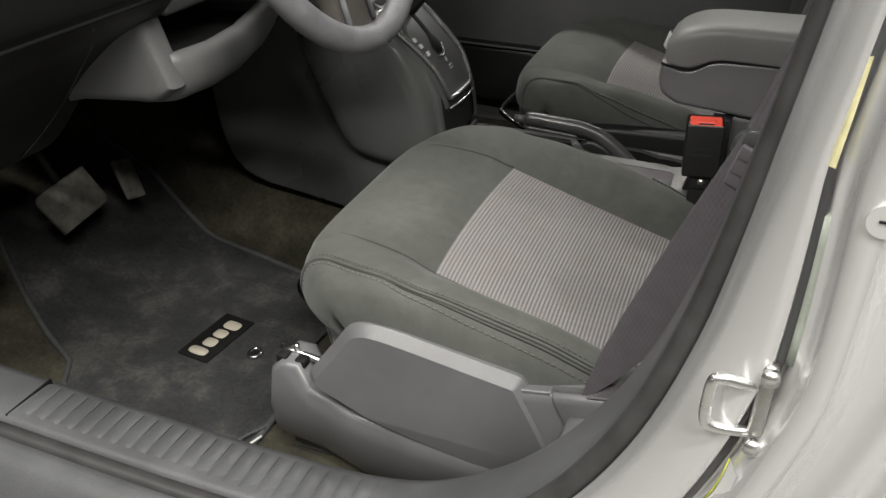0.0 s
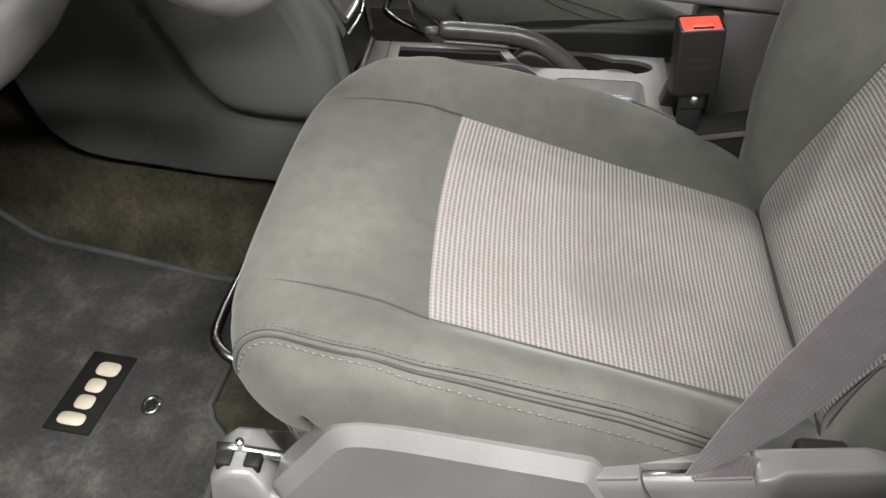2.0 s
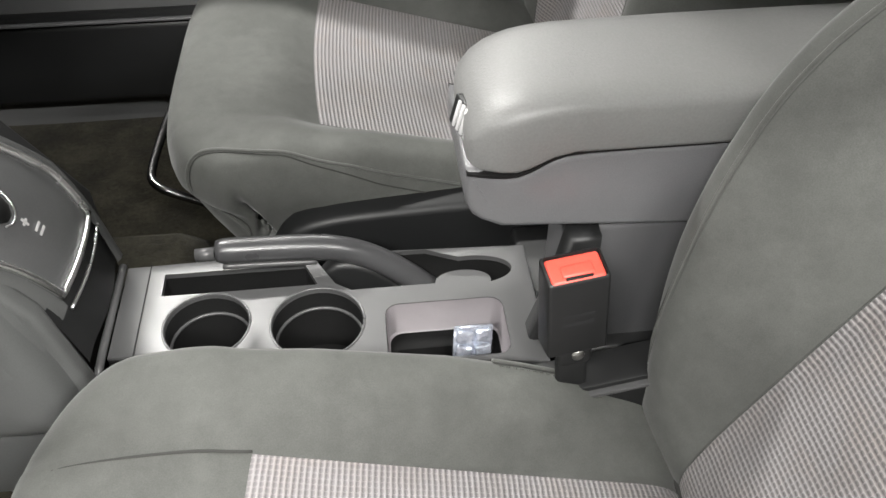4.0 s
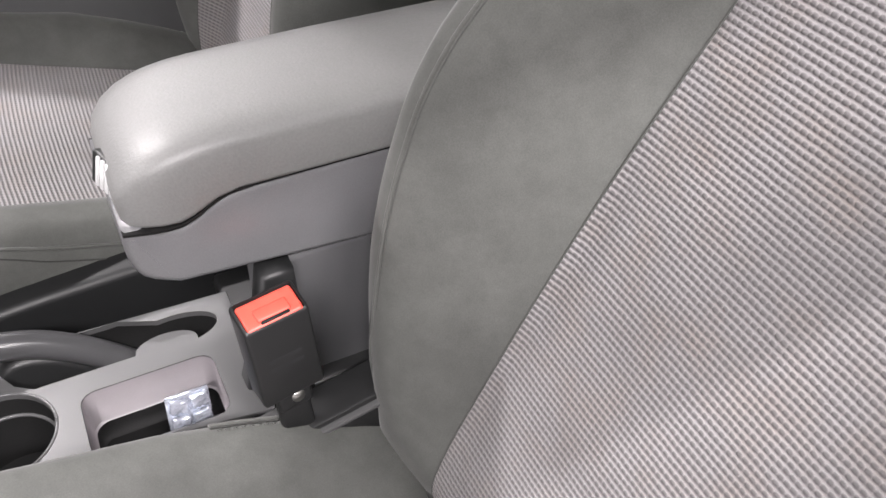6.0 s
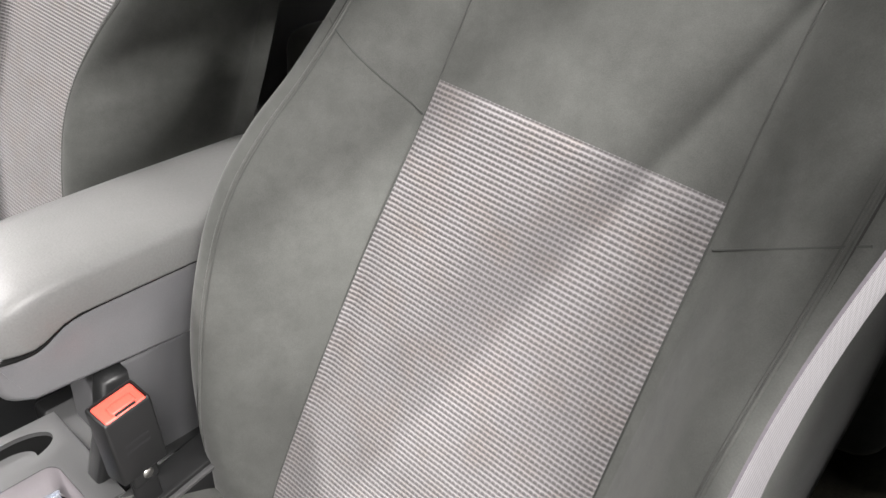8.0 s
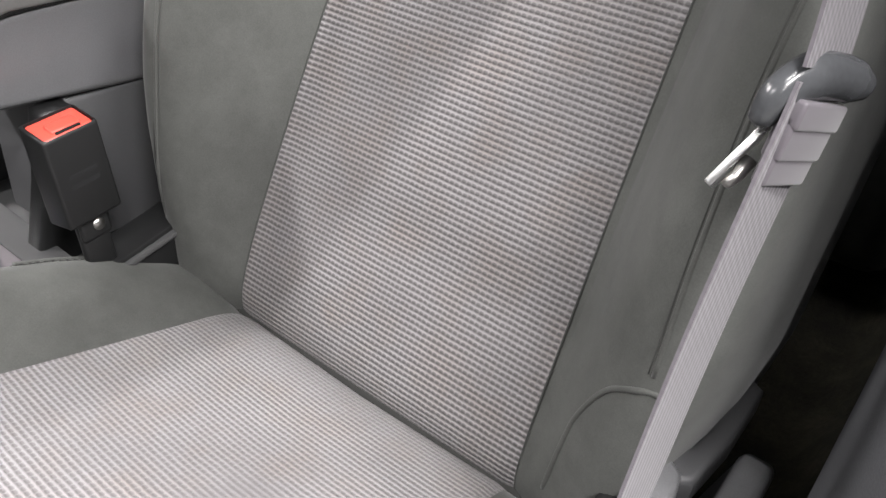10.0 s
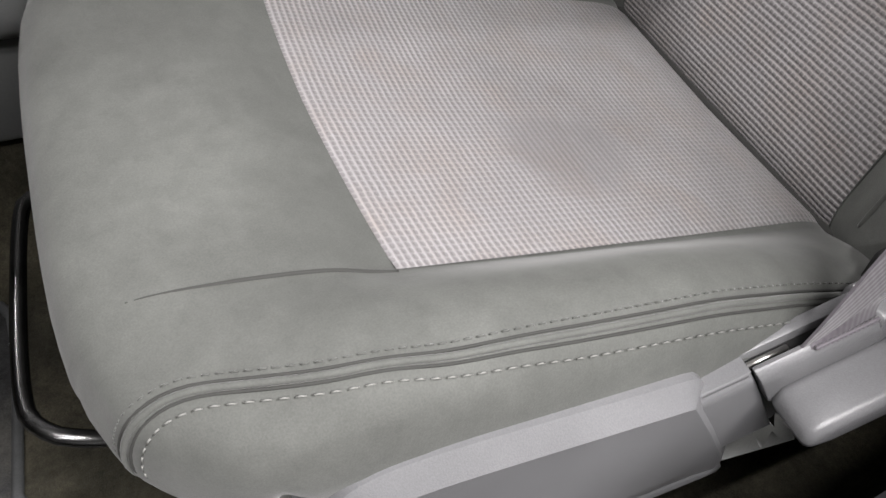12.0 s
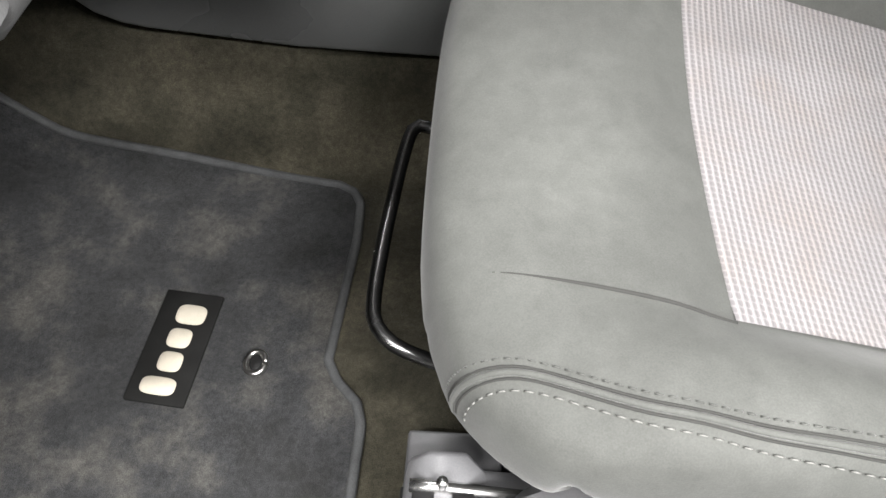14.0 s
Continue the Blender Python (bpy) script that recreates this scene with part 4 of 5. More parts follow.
        part("inner_rail_strip", plate([(0.180, 0.2345), (0.205, 0.2415), (0.285, 0.2585), (0.40, 0.278), (0.40, 0.274), (0.285, 0.2535), (0.205, 0.2365), (0.180, 0.2305)], "y", 0.2000, 0.2065, 0.0012), M_CONSOLE, seat, "dark grey edge strip", 40)
    else:
        inner = spline([(-0.11, 0.17), (-0.085, 0.225), (-0.05, 0.252), (0.05, 0.262), (0.28, 0.268)], 20).tolist() + [(0.30, 0.13), (-0.10, 0.12)]
        part("side_shield", plate(inner, "y", -0.262, -0.225, 0.008, 3), M_GLOSSBLACK, seat, "black plastic inner side shield")
        part("base_cover", plate([(-0.18, 0.02), (-0.16, 0.12), (0.3, 0.14), (0.3, 0.02)], "y", -0.235, -0.19, 0.006), M_PLASTIC_DK, seat)
    return seat


driver_seat = build_seat("driver_seat", "dark grey cloth driver seat with pale woven panels", (0, 0, 0), -1)
passenger_seat = build_seat("passenger_seat", "dark grey cloth passenger seat with pale woven panels", (0.046, 0.69, -0.006), 1, -5.0)

# ---- the driver's belt ----
belt = thing("seat_belt", "grey woven seat belt hanging beside the driver seat", "seat belt")


def webbing(points, width, thick, across):
    """A flat band along points; across gives the band's width direction at each."""
    p, w = np.array(points), np.array(across, float)
    w /= np.linalg.norm(w, axis=1)[:, None]
    t = np.gradient(p, axis=0)
    t /= np.linalg.norm(t, axis=1)[:, None]
    rows = []
    for q, a, d, wide in zip(p, w, t, np.broadcast_to(width, len(p))):
        n = np.cross(d, a)
        n /= np.linalg.norm(n)
        rows.append([q + a * wide / 2 * u + n * thick / 2 * v for u, v in ((-1, -1), (-0.5, -1), (0, -1), (0.5, -1), (1, -1), (1, 1), (0.5, 1), (0, 1), (-0.5, 1), (-1, 1))])
    run = np.r_[0, np.cumsum(np.linalg.norm(np.diff(p, axis=0), axis=1))]
    us = (-0.5, -0.25, 0, 0.25, 0.5, 0.5, 0.25, 0, -0.25, -0.5)
    return grid_mesh(rows, closed=True, caps=True, uvs=[[(u * wide + 1, r + 1) for u in us] for r, wide in zip(run, np.broadcast_to(width, len(p)))])


low = spline([(0.156, -0.2440, 0.252), (0.170, -0.2455, 0.282), (0.183, -0.2455, 0.310), (0.196, -0.2450, 0.338), (0.232, -0.244, 0.435), (0.270, -0.246, 0.535)], 40)
turn_x, turn_y = np.interp(np.linspace(0, 1, 41), [0, 0.2, 1], [1, 0.99, 0.99]), np.interp(np.linspace(0, 1, 41), [0, 0.2, 1], [0.0, -0.08, -0.13])
part("lap_webbing", webbing(low, np.interp(np.linspace(0, 1, 41), [0, 0.12, 0.25, 0.36, 1], [0.004, 0.022, 0.036, 0.042, 0.044]), 0.0016, np.stack([turn_x, turn_y, -0.25 * turn_x], 1)), M_BELT, belt, "grey woven webbing", 40)
high = spline([(0.272, -0.246, 0.540), (0.290, -0.242, 0.60), (0.318, -0.250, 0.70), (0.36, -0.285, 0.88), (0.40, -0.325, 1.05)], 40)
part("shoulder_webbing", webbing(high, 0.046, 0.0016, [(0.98, -0.12, -0.25)] * 41), M_BELT, belt, "grey woven webbing", 40)
BM = Matrix.Translation((0.271, -0.2482, 0.534)) @ pose(0, 0, 0, 0, 16, -12)
part("belt_slider", tube(spline([(0.2995, -0.2592, 0.5275), (0.292, -0.2555, 0.531), (0.279, -0.2495, 0.5355), (0.264, -0.2430, 0.5375), (0.2525, -0.2380, 0.533), (0.2475, -0.2352, 0.524), (0.2465, -0.2345, 0.520)], 30), np.interp(np.linspace(0, 1, 31), [0, 0.06, 0.2, 0.6, 0.85, 0.97, 1], [0.002, 0.0050, 0.0074, 0.0084, 0.0066, 0.0048, 0.002]), 16, 1.25), M_GLOSSGREY, belt, "dark grey plastic tongue holder")
for k, (high_z, low_z, deep) in enumerate(((-0.006, -0.018, 0.0052), (-0.012, -0.031, 0.0042), (-0.026, -0.042, 0.0032))):
    part("webbing_fold", turned(box(-0.0195, 0.0205 - 0.0015 * k, -deep, deep, low_z, high_z, 0.0018, 3), BM), M_BELT, belt, "folded grey webbing")
part("belt_tongue", turned(box(-0.009, 0.009, -0.0018, 0.0018, -0.020, 0.016, 0.0008), Matrix.Translation((0.254, -0.231, 0.506)) @ pose(0, 0, 0, 26, 30, 10)), M_CHROME, belt, "bright steel tongue")
part("tongue_hook", tube([(0.252, -0.2345, 0.503), (0.246, -0.2330, 0.498), (0.240, -0.2315, 0.4955)], [0.0034, 0.0030, 0.0022], 10), M_STEEL, belt, "bright steel hook")
tuck_rows, tuck_map = [], []
for f in np.linspace(0, 1, 14):
    x, low_z = 0.159 + 0.040 * f, 0.2545 + 0.0085 * f
    high_z = float(np.interp(f, [0, 0.7, 1], [0.258, 0.2850, 0.2870]))
    tuck_rows.append([(x, -0.2455 - 0.002 * math.sin(3 * f + 4 * u), low_z + (high_z - low_z) * u) for u in np.linspace(0, 1, 6)])
    tuck_map.append([(x + 1, low_z + (high_z - low_z) * u + 1) for u in np.linspace(0, 1, 6)])
part("webbing_tuck", grid_mesh(tuck_rows, uvs=tuck_map), M_BELT, belt, "folded end of grey webbing")
hem = [(0.160 + 0.038 * f, -0.2482, 0.2575 + 0.0085 * f) for f in np.linspace(0, 1, 30)]
part("webbing_hem", tube(hem, [0.0010 + 0.0008 * (k % 2) for k in range(len(hem))], 6), M_BELT, belt, "serrated webbing hem")

# ---- belt buckle ----
buckle = thing("belt_buckle", "black seat belt buckle with a red release button", "seat belt buckle")
BK = Matrix.Translation((0.204, 0.223, 0.332)) @ pose(0, 0, 0, -7, -2, 8)


def slanted(bm):
    """Leans the buckle's head down towards the driver."""
    for v in bm.verts:
        if v.co.z > 0.015:
            v.co.z += (v.co.y - 0.004) * 0.36
    return bm


part("housing", turned(slanted(carved(box(-0.0240, 0.0240, -0.0128, 0.0128, -0.040, 0.0385, 0.0030, 3), box(-0.0214, 0.0214, -0.0116, 0.0104, 0.027, 0.060, 0.002, 2))), BK), M_PLASTIC_DK, buckle, "", 40)
part("release_button", turned(slanted(box(-0.0210, 0.0210, -0.0113, 0.0100, 0.0275, 0.0380, 0.0026, 3)), BK), M_RED, buckle, "red release button")
part("button_step", turned(slanted(box(-0.012, 0.013, -0.0085, 0.001, 0.036, 0.0400, 0.0015)), BK), M_RED, buckle)
part("button_slot", turned(slanted(box(-0.010, 0.011, -0.0100, -0.0080, 0.036, 0.0389, 0.0004, 1)), BK), M_GAPBLACK, buckle, "dark slot in the button")
part("stalk", turned(box(-0.013, 0.013, -0.004, 0.004, -0.105, -0.036, 0.003), BK), M_PLASTIC_DK, buckle)
part("rivet", turned(disc(0, 0, 0, 0.003, 0.0052, 16), BK @ Matrix.Translation((0.003, -0.0045, -0.048)) @ pose(0, 0, 0, 90)), M_STEEL, buckle, "bright rivet head")
part("rivet_plate", turned(box(-0.013, 0.015, -0.0065, 0.0, -0.060, -0.039, 0.004, 3), BK), M_PLASTIC_DK, buckle)
for dz in (0.0, -0.008):
    part("print_bar", turned(box(-0.013, 0.012, -0.01285, -0.0124, dz - 0.002, dz + 0.0015, 0), BK), M_GLOSSBLACK, buckle, "faint grey raised print", False)

# ---- centre console ----
console = thing("centre_console", "grey plastic centre console with cup holders and tray", "centre console")
top = [(-0.172, 0.281), (-0.05, 0.275), (0.06, 0.256), (0.198, 0.238), (0.200, 0.380), (-0.05, 0.391), (-0.172, 0.388)]


def wells():
    """The hollows of the console: two cups, the rear cup, the tray, the front slot and the handbrake's trench."""
    return (disc(-0.092, 0.309, 0.165, 0.26, 0.0365), disc(0.004, 0.302, 0.165, 0.26, 0.040), disc(0.146, 0.3515, 0.18, 0.26, 0.0375, 32, 0.0185),
                box(0.063, 0.168, 0.250, 0.316, 0.186, 0.28, 0.012, 3), plate([(-0.136, 0.3475), (0.004, 0.3475), (-0.008, 0.375), (-0.136, 0.375)], "z", 0.13, 0.28, 0),
                plate([(0.020, 0.347), (0.034, 0.3375), (0.138, 0.3375), (0.138, 0.3685), (0.105, 0.383), (0.000, 0.383)], "z", 0.13, 0.28, 0))


def hollowed(solid):
    for cutter in wells():
        solid = carved(solid, cutter)
    return solid


part("console_top", hollowed(plate(top, "z", 0.2405, 0.246, 0.002, 2)), M_CONSOLE, console, "satin grey plastic top", 40)
# The wells' black carries the shade of their depth.
part("console_body", hollowed(plate(top, "z", 0.08, 0.2402, 0)), M_GAPBLACK, console, "body with deep wells, black for the shade inside", 40)


def rounded_loop(x0, x1, y0, y1, z, r):
    pts = []
    for cx, cy, a0 in ((x1 - r, y1 - r, 0), (x0 + r, y1 - r, 90), (x0 + r, y0 + r, 180), (x1 - r, y0 + r, 270)):
        pts += [(cx + r * math.cos(radians(a0 + k * 15)), cy + r * math.sin(radians(a0 + k * 15)), z) for k in range(7)]
    return pts


# The paler colour carries the light that the tray's far wall catches.
part("tray_liner", grid_mesh([rounded_loop(0.063 + d, 0.168 - d, 0.250 + d, 0.316 - d, z, 0.0125) for d, z in ((0.0004, 0.2452), (0.0008, 0.240), (0.0015, 0.210), (0.003, 0.2085))], closed=True), M_TRAY, console, "satin tray walls, paler for the light they catch", 50)
part("tray_floor", box(0.064, 0.167, 0.251, 0.315, 0.183, 0.188, 0), M_GAPBLACK, console, "black tray floor", False)
for x, y, r, ry in ((-0.092, 0.309, 0.0365, 0.0365), (0.004, 0.302, 0.040, 0.040), (0.146, 0.3515, 0.0375, 0.0185)):
    if ry > 0.03:
        part("cup_rim", tube([(x + (r + 0.001) * math.cos(a), y + (ry + 0.001) * math.sin(a), 0.2455) for a in np.linspace(0, 2 * math.pi, 41)], 0.0014, 8), M_CONSOLE, console)
    part("cup_floor", plate([(x + r * math.cos(a), y + ry * math.sin(a)) for a in np.linspace(0, 2 * math.pi, 32, endpoint=False)], "z", 0.158, 0.186 if ry < 0.03 else 0.168, 0), M_GAPBLACK, console, "dark cup floor", False)
part("cup_insert", disc(0.138, 0.3485, 0.186, 0.2355, 0.026, 28, 0.0140), M_CONSOLE, console, "grey insert in the rear cup", 40)
for x, y, r in ((-0.092, 0.309, 0.0357), (0.004, 0.302, 0.0392)):
    part("cup_ledge", tube([(x + r * math.cos(a), y + r * math.sin(a), 0.2210) for a in np.linspace(0, 2 * math.pi, 41)], 0.0016, 8), M_CONSOLE, console, "thin grey ledge inside the cup")
part("front_strip", tube([(-0.1755, y, 0.2480 - 0.10 * max(0, 0.285 - y)) for y in np.linspace(0.262, 0.388, 12)], 0.0036, 10), M_CONSOLE, console, "pale grey strip at the console's front")
part("front_seam", box(-0.1505, -0.1495, 0.280, 0.389, 0.235, 0.2466, 0), M_GAPBLACK, console, "dark seam across the console", False)
part("console_side", plate([(-0.172, 0.08), (0.20, 0.08), (0.20, 0.225), (-0.172, 0.232)], "y", 0.262, 0.268, 0.002), M_PLASTIC, console)
part("console_tail", box(0.196, 0.50, 0.262, 0.43, 0.06, 0.225, 0.006), M_PLASTIC_DK, console, "black lower rear housing")
part("buckle_well", plate([(0.178, 0.225), (0.198, 0.30), (0.208, 0.360), (0.233, 0.360), (0.240, 0.20), (0.19, 0.20)], "y", 0.262, 0.285, 0.004), M_PLASTIC_DK, console, "black plastic side wall")

packet = thing("blister_packet", "shiny silver blister packet standing in the tray", "packet")
FM = Matrix.Translation((0.1375, 0.279, 0.2235)) @ pose(0, 0, 0, -17, 6, 4)
part("film", turned(box(-0.0175, 0.0175, -0.0015, 0.0015, -0.0215, 0.0215, 0.001, 1), FM), M_FOIL, packet, "", 40)
for k, (dx, dz) in enumerate(((-0.008, 0.012), (0.009, 0.013), (-0.008, -0.003), (0.009, -0.002), (-0.007, -0.014), (0.008, -0.014))):
    part("blister", turned(box(-0.0074, 0.0074, -0.0028, 0.0030, -0.0060, 0.0060, 0.0022, 3), FM @ Matrix.Translation((dx, -0.0035, dz)) @ pose(0, 0, 0, 0, 7 * (-1) ** k, 0)), M_FOIL, packet, "shiny blister of film", 40)

# ---- handbrake ----
handbrake = thing("handbrake", "dark grey handbrake lever with a pale push button", "handbrake")
part("lever", tube(spline([(-0.084, 0.372, 0.2735), (-0.05, 0.372, 0.2725), (0.0, 0.372, 0.2705), (0.023, 0.372, 0.2665), (0.045, 0.372, 0.2580), (0.067, 0.371, 0.2440), (0.09, 0.369, 0.2250), (0.112, 0.366, 0.204)], 40), np.interp(np.linspace(0, 1, 41), [0, 0.03, 0.5, 0.7, 1], [0.0100, 0.0118, 0.0120, 0.0122, 0.0125]).tolist(), 18), M_LEVER, handbrake)
part("push_button", tube([(-0.103, 0.372, 0.270), (-0.086, 0.372, 0.271)], 0.0062, 12), M_CONSOLE, handbrake, "pale grey push button")
part("lever_lip", tube(spline([(-0.08, 0.366, 0.2600), (-0.03, 0.366, 0.2585), (0.004, 0.367, 0.2565)], 16), 0.0030, 8), M_CONSOLE, handbrake)
part("lever_side", plate(spline([(-0.004, 0.19), (0.002, 0.232), (0.022, 0.254), (0.05, 0.248), (0.075, 0.226), (0.10, 0.19)], 20).tolist(), "y", 0.3605, 0.3795, 0.006, 3), M_PLASTIC_DK, handbrake, "black plastic lever root", 40)

# ---- armrest ----
armrest = thing("console_armrest", "padded grey vinyl armrest on the console box", "armrest")


def loft_x(stations):
    """A body through cross sections (x, y centre, half width, z low, z high, roundness) with rounded corners."""
    rows = []
    for x, yc, hw, z0, z1, k in stations:
        zc, hz = (z0 + z1) / 2, (z1 - z0) / 2
        ring = []
        for a in np.linspace(0, 2 * math.pi, 36, endpoint=False):
            c, s = math.cos(a), math.sin(a)
            q = k if s > 0 else 0.16
            ring.append((x, yc + hw * math.copysign(abs(c) ** q, c), zc + hz * math.copysign(abs(s) ** q, s)))
        rows.append(ring)
    return grid_mesh(rows, closed=True, caps=True)


AY = 0.3325
part("lid", loft_x([(0.1290, AY - 0.006, 0.030, 0.428, 0.441, 0.7), (0.1300, AY - 0.004, 0.042, 0.423, 0.449, 0.65), (0.1340, AY - 0.002, 0.050, 0.4195, 0.457, 0.6), (0.143, AY, 0.0555, 0.4178, 0.465, 0.52), (0.154, AY, 0.0590, 0.4175, 0.471, 0.48), (0.165, AY, 0.0602, 0.4175, 0.4750, 0.45), (0.173, AY, 0.0608, 0.4205, 0.477, 0.44), (0.181, AY, 0.0610, 0.4250, 0.478, 0.43), (0.191, AY, 0.0610, 0.4305, 0.479, 0.42), (0.206, AY, 0.0610, 0.4342, 0.480, 0.42), (0.30, AY, 0.0610, 0.434, 0.482, 0.42), (0.45, AY, 0.0610, 0.436, 0.482, 0.42), (0.50, AY, 0.058, 0.438, 0.478, 0.42)]), M_VINYL, armrest, "padded grey vinyl lid")
body = spline([(0.128, 0.426), (0.127, 0.40), (0.134, 0.380), (0.156, 0.367)], 8).tolist() + [(0.29, 0.357), (0.50, 0.350), (0.50, 0.438), (0.25, 0.4362)] + spline([(0.206, 0.4345), (0.190, 0.4305), (0.178, 0.423), (0.166, 0.4175), (0.15, 0.4175)], 12).tolist()
part("armrest_body", plate(body, "y", AY - 0.0590, AY + 0.0585, 0.007, 3), M_PLASTIC, armrest, "grey plastic box under the lid")
gap_line = spline([(0.128, 0.4222), (0.150, 0.4180), (0.166, 0.4180), (0.178, 0.4235), (0.190, 0.4310), (0.206, 0.4350), (0.25, 0.4362), (0.50, 0.4380)], 40)
part("lid_gap", plate([(x, z + 0.0010) for x, z in gap_line] + [(x, z - 0.0010) for x, z in gap_line[::-1]], "y", AY - 0.0596, AY + 0.0590, 0), M_GAPBLACK, armrest, "dark gap under the lid", False)
LT = Matrix.Translation((0.1320, AY - 0.020, 0.4425)) @ pose(0, 0, 0, 0, 16, 18)
part("latch", turned(box(-0.003, 0.004, -0.016, 0.018, -0.012, 0.012, 0.002), LT), M_PLASTIC_DK, armrest, "black lid latch")
for dy in (-0.010, -0.004, 0.002, 0.008):
    part("latch_rib", turned(box(-0.0046, -0.002, dy - 0.0019, dy + 0.0019, -0.0105, 0.0105, 0.0006, 1), LT), M_WHITE, armrest, "pale latch rib")
part("armrest_post", box(0.222, 0.50, AY - 0.054, AY + 0.056, 0.20, 0.362, 0.010, 3), M_PLASTIC_MID, armrest, "dark grey plastic pedestal")

# ---- gear selector ----
selector = thing("gear_selector", "dark gear selector panel with chrome rails on the console", "gear selector")
# the panel leans back, rising towards the dashboard, and bows outwards
GL = spline([(-0.176, 0.262), (-0.186, 0.320), (-0.208, 0.375), (-0.248, 0.425), (-0.300, 0.465), (-0.37, 0.50)], 24)
GN = side_normals(GL)
GN = np.where((GN @ np.array([1.0, 0.6]))[:, None] > 0, GN, -GN)


def on_panel(i, y, out=0.0):
    x, z, nx, nz = (float(np.interp(i, range(25), v)) for v in (GL[:, 0], GL[:, 1], GN[:, 0], GN[:, 1]))
    return (x + nx * out, y, z + nz * out)


def half_width(i):
    return float(np.interp(i, [0, 4, 8, 12, 16, 24], [0.046, 0.0477, 0.0569, 0.0620, 0.0680, 0.076]))


def centre(i):
    return float(np.interp(i, [0, 4, 8, 12, 16, 24], [0.334, 0.331, 0.324, 0.305, 0.293, 0.286]))


def across(i, u, out):
    return on_panel(i, centre(i) + half_width(i) * u, out + 0.005 * max(0, 1 - u * u))


FOOT = 4.5
part("panel", grid_mesh([[across(i, u, 0.001) for u in np.linspace(-1, 1, 11)] for i in np.linspace(FOOT, 16.6, 30)]), M_SELECTOR, selector, "satin dark grey curved panel")
part("panel_base", grid_mesh([[across(i, u, -0.002) for u in np.linspace(-1.5, 1.1, 15)] for i in np.linspace(0, 5, 10)]), M_PLASTIC_DK, selector, "black curved base under the panel")
for s in (-1, 1):
    part("chrome_rail", tube([across(i, s * 0.985, 0.003) for i in np.linspace(FOOT, 16.6, 30)], 0.0036, 8), M_CHROME, selector, "bright chrome rail")
part("rail_edge", grid_mesh([[on_panel(i, centre(i) + half_width(i) + d, h) for d, h in ((0.0, 0.001), (0.004, 0.0035), (0.009, 0.0035), (0.015, 0.0), (0.020, -0.010), (0.022, -0.03))] for i in range(0, 25)]), M_STACK, selector, "smooth dark trim beside the rail")


def shoulder(i):
    """The rounded flank from the rail down to the raised panel beside it."""
    edge_y = centre(i) - half_width(i)
    return [on_panel(i, edge_y - (edge_y - 0.2180) * math.sin(f * math.pi / 2), -0.001 - 0.036 * (1 - math.cos(f * math.pi / 2))) for f in np.linspace(0, 1, 12)]


part("rail_shoulder", grid_mesh([shoulder(i) for i in np.linspace(3.5, 16, 26)]), M_STACK, selector, "smooth dark shoulder beside the rail")
part("chrome_top", tube([across(16.6, u, 0.003) for u in np.linspace(-0.985, 0.985, 15)], 0.0034, 8), M_CHROME, selector, "bright chrome rail")
part("vent_frame", grid_mesh([[across(i, u, 0.0) for u in np.linspace(-1, 1, 9)] for i in np.linspace(16.6, 24, 16)]), M_CONSOLE, selector, "pale grey slatted panel")
for k in range(4):
    part("vent_slot", grid_mesh([[across(17.6 + 1.6 * k + d, u, h) for u in np.linspace(-0.9, 0.9, 9)] for d, h in ((-0.42, -0.001), (-0.40, 0.0012), (0.40, 0.0012), (0.42, -0.001))]), M_GAPBLACK, selector, "black slot between pale slats", False)
part("chrome_foot", tube([across(FOOT, u, 0.003) for u in np.linspace(-0.985, 0.985, 15)], 0.0026, 8), M_CHROME, selector, "bright chrome rail")
part("chrome_sill", tube([across(3.4, u, 0.002) for u in np.linspace(-1.05, 1.05, 15)], 0.0016, 8), M_CHROME, selector, "bright chrome rail")
GATE = 0.305
part("gate", tube([on_panel(i, GATE, 0.0058) for i in np.linspace(9.3, 18, 24)], np.interp(np.linspace(9.3, 18, 24), [9.3, 9.6, 10.4, 11.2, 11.8, 18], [0.005, 0.011, 0.0145, 0.011, 0.0068, 0.0068]).tolist(), 12, 0.3), M_GAPBLACK, selector, "black lever gate")
gp, gq = Vector(on_panel(15, GATE, 0.0)), Vector(on_panel(15, GATE, 0.075))
part("lever_stem", tube([gp, gp.lerp(gq, 0.4), gp.lerp(gq, 0.75)], 0.009, 10), M_PLASTIC_DK, selector)
part("lever_knob", tube([gp.lerp(gq, f) for f in (0.55, 0.6, 0.75, 0.95, 1.1, 1.16)], [0.009, 0.015, 0.019, 0.020, 0.015, 0.006], 16), M_LEATHER, selector, "dark leather lever knob")
part("gate_ring", tube([on_panel(10.4 - 1.35 * math.cos(a), GATE + 0.017 * math.sin(a), 0.0068) for a in np.linspace(-0.7, 1.5, 16)], 0.0012, 6), M_CHROME, selector, "bright chrome arc")


def panel_print(i, y, long, wide):
    """A small printed bar lying on the panel, long across it."""
    a, b = Vector(on_panel(i, y, 0.0064)), Vector(on_panel(i + 0.5, y, 0.0064))
    up, side = (b - a).normalized(), Vector((0, long, 0))
    rim = [a - side - up * wide, a + side - up * wide, a + side + up * wide, a - side + up * wide]
    n = Vector((0.8, 0, 0.6)) * 0.0010
    bm = bmesh.new()
    lo, hi = [bm.verts.new(p) for p in rim], [bm.verts.new(p + n) for p in rim]
    bm.faces.new(lo), bm.faces.new(hi)
    for k in range(4):
        bm.faces.new((lo[k], lo[(k + 1) % 4], hi[(k + 1) % 4], hi[k]))
    return bm


